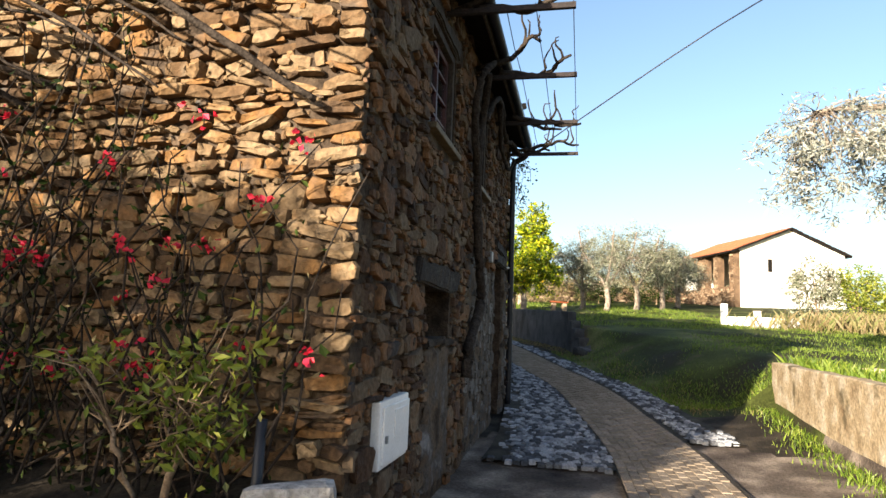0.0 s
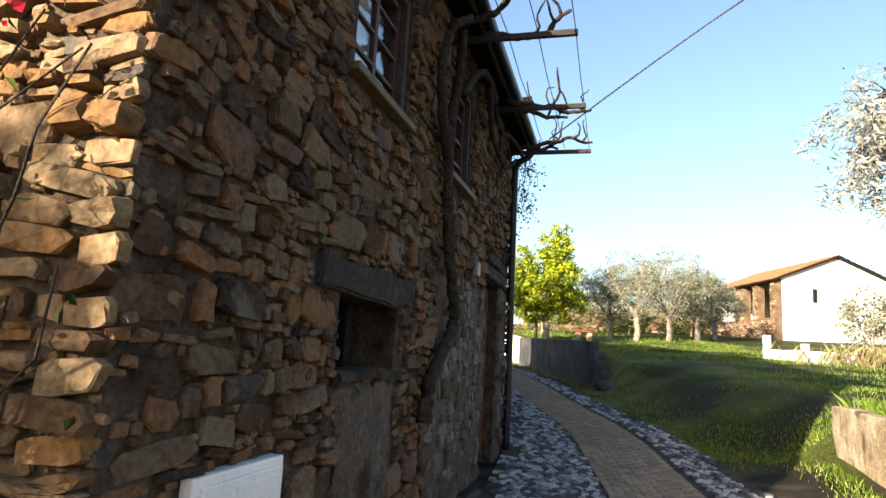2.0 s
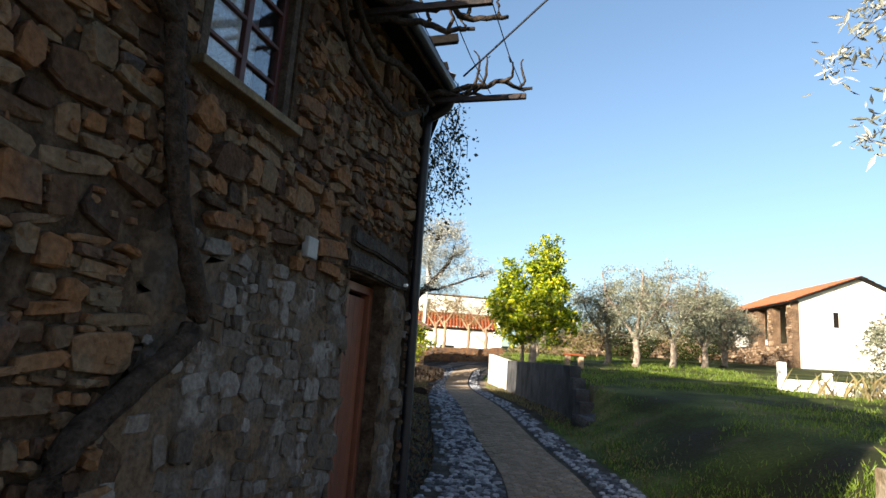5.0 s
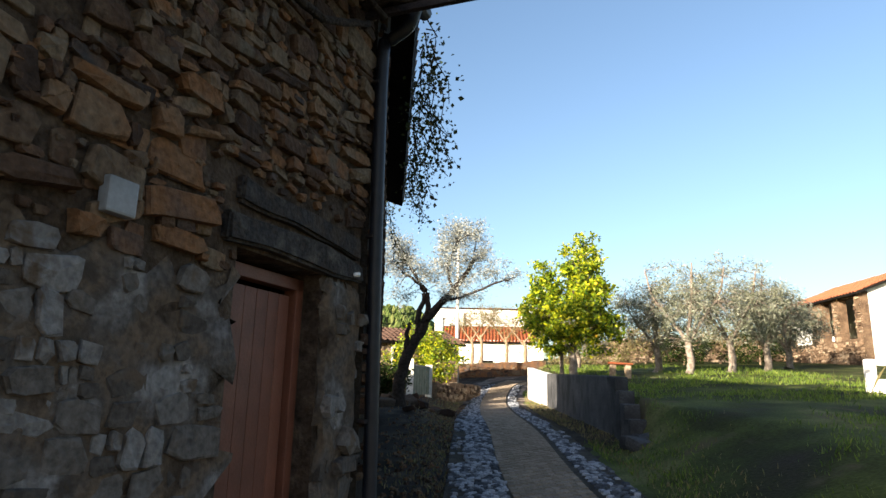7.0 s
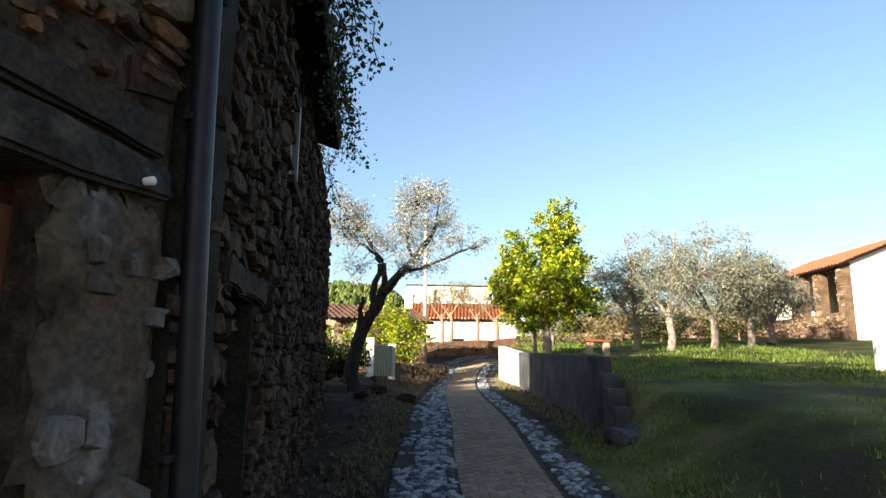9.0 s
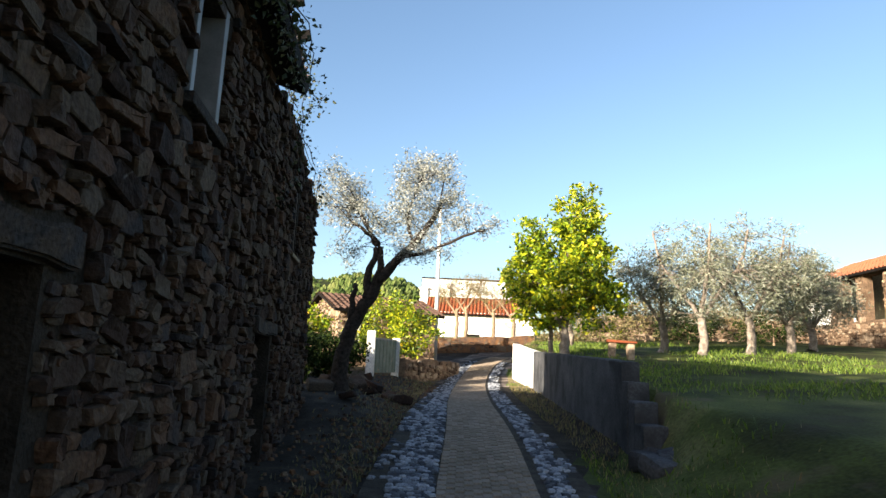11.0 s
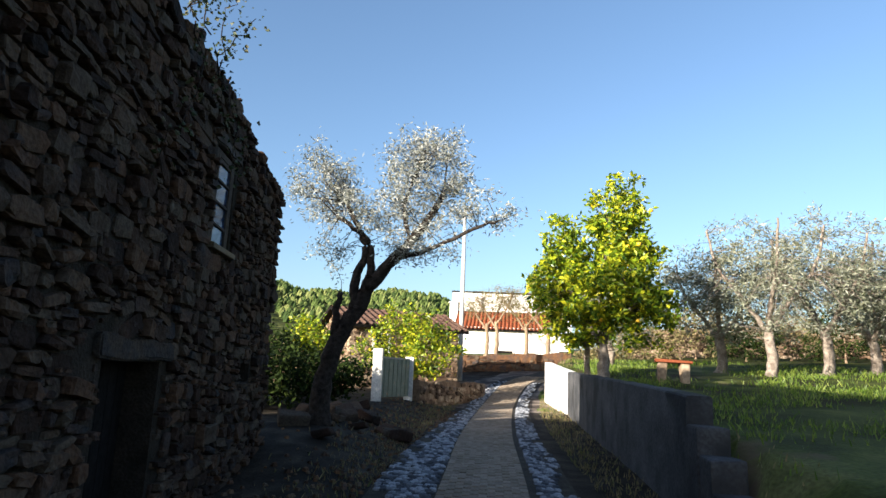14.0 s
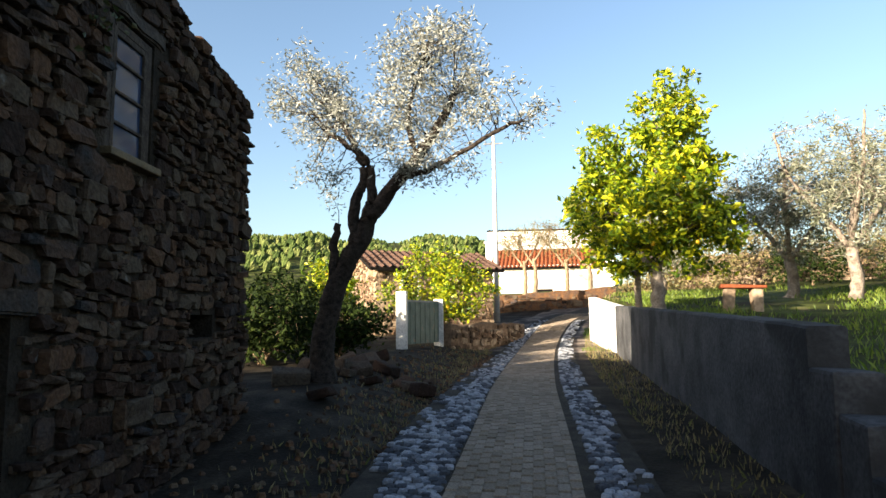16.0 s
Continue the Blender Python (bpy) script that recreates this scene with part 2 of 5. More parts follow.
def tube_data(points, radii, seg=7, rough=0.0, base=0):
    verts, faces = [], []
    pts = [Vector(p) for p in points]
    for i, p in enumerate(pts):
        d = (pts[min(i + 1, len(pts) - 1)] - pts[max(i - 1, 0)]).normalized()
        a = d.orthogonal().normalized() if abs(d.z) > 0.9 else Vector((0, 0, 1)).cross(d).normalized()
        b = d.cross(a)
        for k in range(seg):
            w = 2 * math.pi * k / seg
            r = radii[i] * (1 + rough * R.uniform(-1, 1))
            verts.append(p + a * (r * math.cos(w)) + b * (r * math.sin(w)))
    for i in range(len(pts) - 1):
        for k in range(seg):
            k2 = (k + 1) % seg
            faces.append((base + i * seg + k, base + i * seg + k2, base + (i + 1) * seg + k2, base + (i + 1) * seg + k))
    faces.append(tuple(base + k for k in reversed(range(seg))))
    faces.append(tuple(base + (len(pts) - 1) * seg + k for k in range(seg)))
    return verts, faces


def tubes(name, runs, mat, parent=None, seg=7, rough=0.0, kind=""):
    verts, faces = [], []
    for pts, radii in runs:
        v, f = tube_data(pts, radii, seg, rough, len(verts))
        verts += v
        faces += f
    return mesh_ob(name, verts, faces, mat, parent, True, kind)


def bend(points, per=4, shake=0.0, rng=R):
    """A smooth run (Catmull-Rom) through the points, slightly shaken."""
    p = [Vector(q) for q in points]
    out = []
    for i in range(len(p) - 1):
        a, b, c, d = p[max(i - 1, 0)], p[i], p[i + 1], p[min(i + 2, len(p) - 1)]
        for k in range(per):
            t = k / per
            q = 0.5 * (2 * b + (c - a) * t + (2 * a - 5 * b + 4 * c - d) * t * t + (3 * b - a - 3 * c + d) * t ** 3)
            out.append(q + Vector((rng.uniform(-1, 1), rng.uniform(-1, 1), rng.uniform(-1, 1))) * shake)
    out.append(p[-1])
    return out


def taper(n, a, b):
    return [a + (b - a) * i / max(n - 1, 1) for i in range(n)]


def leaves(name, spots, size, mat, parent=None, wide=0.4, rng=R, droop=0.0):
    """Small folded leaves at the spots, turned every way."""
    verts, faces = [], []
    for p in spots:
        d = Vector((rng.gauss(0, 1), rng.gauss(0, 1), rng.gauss(0, 0.8) - droop)).normalized()
        s = d.cross(Vector((rng.gauss(0, 1), rng.gauss(0, 1), rng.gauss(0, 1)))).normalized()
        up = d.cross(s)
        L = size * rng.uniform(0.6, 1.35)
        w = L * wide * 0.5
        b = len(verts)
        verts += [p, p + d * L * 0.5 + s * w + up * w * 0.4, p + d * L, p + d * L * 0.5 - s * w + up * w * 0.4]
        faces += [(b, b + 1, b + 2), (b, b + 2, b + 3)]
    return mesh_ob(name, verts, faces, mat, parent, False, "stuff")


def smooth01(a, b, x):
    t = min(1.0, max(0.0, (x - a) / (b - a)))
    return t * t * (3 - 2 * t)


def along(x, table):
    for (a, va), (b, vb) in zip(table, table[1:]):
        if x <= b:
            return va + (vb - va) * max(0.0, (x - a)) / (b - a)
    return table[-1][1]


# ---------------------------------------------------------------- the ground
LANE_X = [(-12, 1.2), (0, 1.0), (5, 1.0), (9, 0.75), (14, -0.25), (17.5, -1.7), (22, -3.25), (27, -5.1), (31, -6.45), (36, -8.05), (40, -9.15), (44, -9.9), (50, -9.0), (60, -4)]
LANE_Z = [(-12, -0.15), (6, -0.1), (9, -0.04), (11.6, 0.08), (16.6, 0.47), (20, 0.74), (24, 0.93), (35, 1.13), (39.5, 1.4), (46, 2.35), (50, 2.9), (60, 4.0), (90, 6.0)]
CW = [(22.0, -1.0), (35.4, -5.45), (39.3, -7.27)]        # the cement wall's line, y and x


def lane_x(y):
    return sum(along(y + d, LANE_X) for d in (-1.2, -0.6, 0, 0.6, 1.2)) / 5


def lane_z(y):
    return sum(along(y + d, LANE_Z) for d in (-1.5, 0, 1.5)) / 3


def field_z(y):
    return 1.0 + 0.072 * (y - 12.7) if y > 12.7 else 1.0 + 0.01 * (y - 12.7)


def hill(x, y):
    r = math.hypot(x, y)
    if r < 110:
        return 0.0
    a = math.degrees(math.atan2(x, y))
    top = 0.088 * smooth01(-13, -26, a) * smooth01(-110, -80, a)
    h = 260 * (0.004 + top * (1 + 0.06 * math.sin(a * 0.45) + 0.04 * math.sin(a * 1.3)))
    return h * smooth01(110, 260, r)


def ground_z(x, y):
    z = lane_z(y)
    lx = lane_x(y)
    if x > lx:
        if y < 12.75:
            a, b = 3.1, 3.3
            z0 = z + 0.1 * smooth01(1.5, 3.0, x)
        else:
            k = smooth01(17, 21.8, y)
            cw = along(y, [(12.7, 1.5), (22.0, -1.0), (35.4, -5.45), (39.3, -7.27), (41, -7.0), (60, 0)])
            q = smooth01(12.75, 15.5, y)
            a = (2.2 * (1 - q) + (lx + 1.0) * q) * (1 - k) + (cw + 0.25) * k
            b = (3.6 * (1 - q) + (lx + 4.6) * q) * (1 - k) + (cw + 0.5) * k
            z0 = z
        t = smooth01(a, b, x)
        z = z0 + (max(field_z(min(y, 70)), z0) - z0) * t
    else:
        z += 0.38 * smooth01(lx - 1.5, lx - 3.2, x) * smooth01(20.5, 24, y) * smooth01(46, 38, y)
    n = noise.noise(Vector((x * 0.7, y * 0.7, 0.3))) * 0.05 + noise.noise(Vector((x * 2.3, y * 2.3, 1.3))) * 0.02
    near = smooth01(1.1, 1.9, abs(x - lx))
    return z + n * near + hill(x, y)


def steps(lo, hi, d, far):
    out, v = [], lo
    while v < hi:
        out.append(v)
        v += d
    g = d
    while v < far:
        out.append(v)
        g *= 1.28
        v += g
    out.append(far)
    g, v, pre = d, lo, []
    while v > -far:
        g *= 1.28
        v -= g
        pre.append(v)
    return [-far] + sorted(x for x in pre if x > -far) + out


gx, gy = steps(-13, 13, 0.25, 2500), steps(-4, 46, 0.25, 2500)
gv = [(x, y, ground_z(x, y) - 0.05) for y in gy for x in gx]
nx = len(gx)
gf = [(j * nx + i, j * nx + i + 1, (j + 1) * nx + i + 1, (j + 1) * nx + i) for j in range(len(gy) - 1) for i in range(nx - 1)]
ground = mesh_ob("ground", gv, gf, GROUND, smooth=True)
tagged(ground, "grassy ground with bare earth patches rising to wooded hills", "ground", kind="structure")
ground.data.materials.append(DIRT)
ground.data.materials.append(SANDY)
for p in ground.data.polygons:
    c = p.center
    east = lane_x(c.y) + (2.6 if c.y < 12 else 1.15 + 0.5 * noise.noise(c * 1.1))
    if c.y > 21:
        east = along(c.y, CW + [(52, -5.5)]) + 0.1
    if c.y < 52 and c.x < east and c.x > -14:
        p.material_index = 2 if c.y < 9.5 + 1.5 * noise.noise(c * 0.8) or (c.y > 35.5 and c.x > lane_x(c.y) - 2.2) else 1


# ---------------------------------------------------------------- walls
class Wall:
    """A standing wall from p0 to p1, seen from its right-hand side; s runs along it, d out of it."""

    def __init__(self, p0, p1):
        self.p0 = Vector((*p0, 0))
        v = Vector((*p1, 0)) - self.p0
        self.length = v.length
        self.u = v.normalized()
        self.n = Vector((self.u.y, -self.u.x, 0))
        self.rz = math.degrees(math.atan2(self.u.y, self.u.x))

    def at(self, s, d, z):
        return self.p0 + self.u * s + self.n * d + Vector((0, 0, z))

    def put(self, s, d, z, rx=0, ry=0, rz=0):
        p = self.at(s, d, z)
        return pose(p.x, p.y, p.z, 0, 0, self.rz) @ pose(0, 0, 0, rx, ry, rz)      # local x along, -y out, z up

    def slab(self, name, z0, top, thick, holes, mat, label, step=0.5):
        """The wall's body, with openings right through it; top is a height or a function of s."""
        tf = top if callable(top) else (lambda s: top)
        ss = sorted({0.0, self.length, *[h[0] for h in holes], *[h[1] for h in holes], *[i * step for i in range(1, int(self.length / step) + 1) if i * step < self.length - 0.05]})
        zs = sorted({z0, 1e3, *[h[2] for h in holes if h[2] > z0], *[h[3] for h in holes]})
        solid = {}
        for i in range(len(ss) - 1):
            for j in range(len(zs) - 1):
                sc, zc = (ss[i] + ss[i + 1]) / 2, (zs[j] + min(zs[j + 1], zs[j] + 0.2)) / 2
                solid[i, j] = not any(h[0] < sc < h[1] and h[2] < zc < h[3] for h in holes)
        verts, faces, index = [], [], {}

        def v(i, j, d):
            if (i, j, d) not in index:
                index[i, j, d] = len(verts)
                z = zs[j] if zs[j] < 900 else tf(ss[i])
                verts.append(self.at(ss[i], d, z))
            return index[i, j, d]
        a, b = 0.0, -thick
        for (i, j), ok in solid.items():
            if not ok:
                continue
            faces.append((v(i, j, a), v(i + 1, j, a), v(i + 1, j + 1, a), v(i, j + 1, a)))
            faces.append((v(i + 1, j, b), v(i, j, b), v(i, j + 1, b), v(i + 1, j + 1, b)))
            for di, dj, e in ((-1, 0, ((i, j), (i, j + 1))), (1, 0, ((i + 1, j + 1), (i + 1, j))), (0, -1, ((i + 1, j), (i, j))), (0, 1, ((i, j + 1), (i + 1, j + 1)))):
                if not solid.get((i + di, j + dj), False):
                    (i1, j1), (i2, j2) = e
                    faces.append((v(i1, j1, a), v(i2, j2, a), v(i2, j2, b), v(i1, j1, b)))
        ob = mesh_ob(name, verts, faces, mat)
        return tagged(ob, label, "wall", kind="structure")


def stone_templates(count, rng):
    """Unit rubble stones: x along, z up, y from 0 (back) to -1 (face)."""
    out = []
    for _ in range(count):
        k = rng.choice((7, 8, 9))
        ring = []
        for i in range(k):
            w = 2 * math.pi * (i + rng.uniform(-0.25, 0.25)) / k
            c, s = math.cos(w), math.sin(w)
            p = rng.choice((0.3, 0.4, 0.55))
            ring.append((math.copysign(abs(c) ** p, c) * rng.uniform(0.38, 0.56), math.copysign(abs(s) ** p, s) * rng.uniform(0.38, 0.56)))
        verts = [(x, 0.0, z) for x, z in ring]
        verts += [(x * 1.0, -rng.uniform(0.5, 0.85), z * 1.0) for x, z in ring]
        verts += [(x * 0.93 + rng.uniform(-0.03, 0.03), -rng.uniform(0.72, 1.1), z * 0.9 + rng.uniform(-0.04, 0.04)) for x, z in ring]
        verts.append((rng.uniform(-0.1, 0.1), -rng.uniform(0.75, 1.15), rng.uniform(-0.1, 0.1)))
        f = []
        for lay in (0, 1):
            for i in range(k):
                j = (i + 1) % k
                f.append((lay * k + i, lay * k + j, (lay + 1) * k + j, (lay + 1) * k + i))
        for i in range(k):
            f.append((2 * k + i, 2 * k + (i + 1) % k, 3 * k))
        out.append((verts, f))
    return out


TEMPLATES = stone_templates(28, random.Random(3))


def rubble(wall, owner, mat, s0, s1, z0, top, holes, near, rng, lo=0.09, hi=0.26, long=(0.16, 0.6), proud=0.05, keep=None, piece="stone"):
    """Coursed rubble over a wall's face: pieces within the stretch near=(s0, s1, z0, z1) are parts, the rest one mesh."""
    tf = top if callable(top) else (lambda s: top)
    meshes = []
    for v, f in TEMPLATES:
        me = bpy.data.meshes.new(piece)
        me.from_pydata(v, [], f)
        me.materials.append(mat)
        meshes.append(me)
    verts, faces, made = [], [], 0
    ztop = max(tf(s0 + (s1 - s0) * i / 20) for i in range(21))
    z = z0
    seed = rng.uniform(0, 50)
    while z < ztop:
        h = lo + (hi - lo) * rng.random() ** 1.2 if rng.random() < 0.85 else rng.uniform(hi, hi * 1.35)
        s = s0 + rng.uniform(-0.15, 0.0)
        while s < s1:
            w = rng.uniform(*long) * (0.55 + 0.45 * h / hi) * (1 if rng.random() < 0.8 else 0.5)
            if s + w > s1 - 0.14:
                w = s1 + 0.04 - s
            parts = [(s, w, z, h)]
            if h > 0.13 and rng.random() < 0.45:
                k = rng.uniform(0.35, 0.65)
                parts = [(s, w, z, h * k), (s, w * rng.uniform(0.4, 0.6), z + h * k, h * (1 - k))]
                parts.append((s + parts[1][1], w - parts[1][1], z + h * k, h * (1 - k)))
            for ps, pw, pz, ph in parts:
                wave = 0.2 * noise.noise(Vector((ps * 0.55 + seed, pz * 0.6, 0))) + 0.04 * noise.noise(Vector((ps * 1.9 + seed, pz * 1.9, 7)))
                cs, cz = ps + pw / 2, pz + ph / 2 + wave
                if cs - pw / 2 < s0 - 0.04 or cs + pw / 2 > s1 + 0.05 or cz + ph / 2 > tf(min(max(cs, s0), s1)) + 0.05:
                    continue
                if any(a - pw * 0.42 < cs < b + pw * 0.42 and c - ph * 0.42 < cz < d + ph * 0.42 for a, b, c, d in holes):
                    continue
                if keep and not keep(cs, cz, rng):
                    continue
                deep = proud * rng.uniform(0.35, 1.5)
                m = wall.put(cs, 0, cz, rng.uniform(-6, 6), rng.gauss(0, 8), rng.uniform(-6, 6)) @ Matrix.Diagonal((pw * rng.uniform(0.86, 1.02), deep, ph * rng.uniform(0.84, 1.02), 1))
                k = rng.randrange(len(meshes))
                if made < 300 and near[0] < cs < near[1] and near[2] < cz < near[3]:
                    ob = new(piece, meshes[k])
                    ob.parent = owner
                    ob.matrix_basis = m
                    made += 1
                else:
                    b = len(verts)
                    tv, tfc = TEMPLATES[k]
                    verts += [m @ Vector(q) for q in tv]
                    faces += [tuple(i + b for i in q) for q in tfc]
            s += w
        z += h
    if verts:
        mesh_ob("far_" + piece + "s", verts, faces, mat, owner, kind="stuff")


MAIN = Wall((-1.48, 3.7), (-1.69, 11.66))
FRONT = Wall((-10.0, 3.7), (-1.48, 3.7))
RUIN = Wall((-1.66, 11.72), (-7.05, 22.4))

main_holes = [(1.72, 2.86, 3.27, 4.42), (4.16, 5.22, 3.28, 4.52), (1.86, 2.95, 1.35, 1.84), (6.5, 7.42, -0.3, 2.5)]
wall_east = MAIN.slab("wall_east", -0.6, 5.05, 0.5, main_holes, MORTAR, "brown schist rubble house wall with clay joints")
front_wall = FRONT.slab("wall_south", -0.6, 5.05, 0.5, [], MORTAR, "schist rubble gable wall in a brighter, sunlit ochre tone")
# Unseen rear walls and floors, near-black so rooms look dark behind the panes.
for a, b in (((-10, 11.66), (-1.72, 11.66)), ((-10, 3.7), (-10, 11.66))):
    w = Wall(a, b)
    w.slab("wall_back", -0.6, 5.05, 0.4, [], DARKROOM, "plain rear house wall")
tagged(mesh_ob("floor", [(-9.9, 3.9, 0.05), (-1.9, 3.9, 0.05), (-1.9, 11.5, 0.05), (-9.9, 11.5, 0.05)], [(0, 1, 2, 3)], DARKROOM), "near-black floor added inside the house", "floor", kind="structure")
tagged(mesh_ob("upper_floor", [(-9.9, 3.9, 2.7), (-1.99, 3.9, 2.7), (-1.99, 11.5, 2.7), (-9.9, 11.5, 2.7)], [(0, 1, 2, 3)], DARKROOM), "near-black upper floor added inside the house", "floor", kind="structure")


def ruin_top(s):
    if s < 6.9:
        return 5.15
    return along(s, [(6.9, 5.2), (7.6, 5.42), (8.9, 5.38), (9.4, 5.32), (10.2, 5.12), (11.0, 5.1), (12.1, 4.98)]) + 0.05 * math.sin(s * 9)


ruin_holes = [(8.84, 9.58, 3.45, 4.62), (6.86, 7.95, -0.3, 2.2), (1.0, 2.0, -0.3, 2.3), (3.45, 4.25, 3.7, 4.75), (10.45, 11.12, 2.0, 2.24)]
ruin_wall = RUIN.slab("wall_ruin", -0.6, ruin_top, 0.5, ruin_holes, MORTAR_RUIN, "ruined schist wall with a broken top, in a shade-dark tone", step=0.3)
# Unseen rear walls; their heights are set to shade the retaining wall.
for a, b, h in (((-7.05, 22.4), (-12.0, 19.9), 0), ((-12.0, 19.9), (-6.6, 11.72), 4.7)):
    w = Wall(a, b)
    w.slab("wall_ruin_rear", -0.6, (lambda s, h=h: (h or along(s, [(0, 4.95), (1.4, 5.6), (2.2, 5.4), (2.7, 3.0), (5.6, 2.2)])) + 0.06 * math.sin(s * 5)), 0.45, [], MORTAR_RUIN, "plain unseen rear wall of the ruin, height set for its shade", step=0.3)


# ---------------------------------------------------------------- house: roof, windows, door
def tile_roof(name, a, b, c, d, mat, label, category="roof", pitch=0.22, parent=None, row=0.42):
    """Barrel tiles from the eave a-b up to the ridge d-c: one thick sheet of rounded rows with stepped courses."""
    a, b, c, d = (Vector(q) for q in (a, b, c, d))
    across, up = (b - a).length, (d - a).length
    nu, nv = max(2, int(across / pitch)) * 4, max(2, int(up / row))
    nrm = (b - a).cross(d - a).normalized()
    if nrm.z < 0:
        nrm = -nrm
    verts, faces = [], []
    for j in range(nv * 2):
        cj = j // 2
        vv = (cj + (j % 2)) / nv
        lift = 0.03 * (1 - (j % 2))
        for i in range(nu + 1):
            u = i / nu
            p = (a + (b - a) * u) * (1 - vv) + (d + (c - d) * u) * vv
            wob = 0.012 * math.sin(i * 12.9 + cj * 7.7)
            verts.append(p + nrm * (lift + wob + 0.055 * math.sin(2 * math.pi * i / 4 + 0.4)))
    w = nu + 1
    for j in range(nv * 2 - 1):
        for i in range(nu):
            faces.append((j * w + i, j * w + i + 1, (j + 1) * w + i + 1, (j + 1) * w + i))
    n0 = len(verts)
    verts += [p - nrm * 0.12 for p in (a, b, c, d)]
    faces += [(n0 + 3, n0 + 2, n0 + 1, n0)]
    verts += [p - nrm * 0.0 for p in (a, b, c, d)]
    for i in range(4):
        j = (i + 1) % 4
        faces.append((n0 + i, n0 + j, n0 + 4 + j, n0 + 4 + i))
    ob = mesh_ob(name, verts, faces, mat, parent)
    # Underside and rim get near-black, the shade below the eaves as colour.
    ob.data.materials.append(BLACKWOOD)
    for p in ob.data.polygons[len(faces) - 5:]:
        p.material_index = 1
    return ob if parent else tagged(ob, label, category, kind="structure")


ed = 0.34
e0, e1 = MAIN.at(-0.3, ed, 4.98), MAIN.at(8.12, ed, 4.98)
ridge0, ridge1 = Vector((-5.8, 3.4, 6.35)), Vector((-5.8, 11.8, 6.35))
house_roof = tile_roof("roof", e0, e1, ridge1, ridge0, OLDTILE, "weathered terracotta tile roof of the stone house")
tile_roof("roof_rear", (-10.4, 11.8, 4.98), (-10.4, 3.4, 4.98), ridge0, ridge1, OLDTILE, "weathered terracotta rear roof slope")
gable = mesh_ob("gable", [(-10, 3.72, 5.04), (-1.48, 3.72, 5.04), (-5.8, 3.72, 6.25), (-10, 11.6, 5.04), (-1.7, 11.6, 5.04), (-5.8, 11.6, 6.25)], [(0, 1, 2), (5, 4, 3)], MORTAR)
tagged(gable, "rubble gable ends under the house roof", "gable", kind="structure")
fascia = block("fascia", (8.4, 0.03, 0.14), OLDWOOD, MAIN.put(3.9, ed - 0.03, 4.9), None, 0.005)
tagged(fascia, "dark timber eaves board", "trim", kind="structure")
soffit = block("soffit", (8.4, 0.34, 0.03), OLDWOOD, MAIN.put(3.9, 0.17, 4.99 - 0.03), None, 0.004)
tagged(soffit, "dark boarded eaves soffit", "soffit", kind="structure")

gut = new("gutter")
tagged(gut, "dark metal eaves gutter with a downpipe on the wall", "gutter", kind="structure")
gutter_run = tubes("channel", [([MAIN.at(-0.3, ed + 0.05, 4.93), MAIN.at(8.2, ed + 0.05, 4.9)], [0.06, 0.06])], PIPE, gut, 10)
dp = bend([MAIN.at(8.02, ed + 0.04, 4.86), MAIN.at(8.03, ed - 0.03, 4.7), MAIN.at(8.02, 0.16, 4.6), MAIN.at(8.0, 0.1, 4.45), MAIN.at(8.02, 0.1, 3.0), MAIN.at(8.1, 0.1, 1.2), MAIN.at(8.12, 0.1, 0.05)], 4)
tubes("downpipe", [(dp, [0.055] * len(dp))], PIPE, gut, 12)
for z in (4.2, 2.9, 1.5, 0.5):
    block("bracket", (0.15, 0.06, 0.03), RUST, MAIN.put(8.03 + 0.03 * (3 - z) / 2, 0.07, z), gut, 0.004)


def casement(name, s0, s1, z0, z1, cols, rows, label, wall=MAIN, frame_mat=OLDWOOD, bar_mat=REDFRAME, sill=True, back=0.09, glass=GLASS):
    top = new(name)
    top.matrix_basis = wall.put((s0 + s1) / 2, -back, z0)
    tagged(top, label, "window", kind="structure")
    W, H, f = s1 - s0, z1 - z0, 0.075
    jam = back + 0.03
    for sx in (-1, 1):
        block("jamb", (f, jam, H), frame_mat, pose(sx * (W / 2 - f / 2), -jam / 2 + 0.04, H / 2), top, 0.006)
    block("head", (W - 2 * f, jam, f), frame_mat, pose(0, -jam / 2 + 0.04, H - f / 2), top, 0.006)
    if sill:
        block("sill", (W + 0.12, jam + 0.1, 0.06), SILL, pose(0, -jam / 2 - 0.01, 0.0), top, 0.01, 0.004)
    iw, ih = W - 2 * f, H - f - 0.03
    bar = 0.035
    for c in range(cols + 1):
        x = -iw / 2 + iw * c / cols
        wide = bar * (1.5 if c in (0, cols) else (1.6 if cols % 2 == 0 and c == cols // 2 else 0.8))
        block("mullion", (wide, 0.045, ih), bar_mat, pose(min(max(x, -iw / 2 + wide / 2), iw / 2 - wide / 2), 0, 0.03 + ih / 2), top, 0.005)
    for r in range(rows + 1):
        z = 0.03 + ih * r / rows
        block("glazing_bar", (iw, 0.04, bar * (1.4 if r in (0, rows) else 0.75)), bar_mat, pose(0, 0.001, min(max(z, 0.055), ih)), top, 0.005)
    for c in range(cols):
        for r in range(rows):
            x, z = -iw / 2 + iw * (c + 0.5) / cols, 0.03 + ih * (r + 0.5) / rows
            block("pane", (iw / cols - 0.02, 0.004, ih / rows - 0.02), glass, pose(x, 0.006, z, R.uniform(-0.7, 0.7), 0, R.uniform(-0.7, 0.7)), top, 0).visible_shadow = glass is not GLASS
    return top


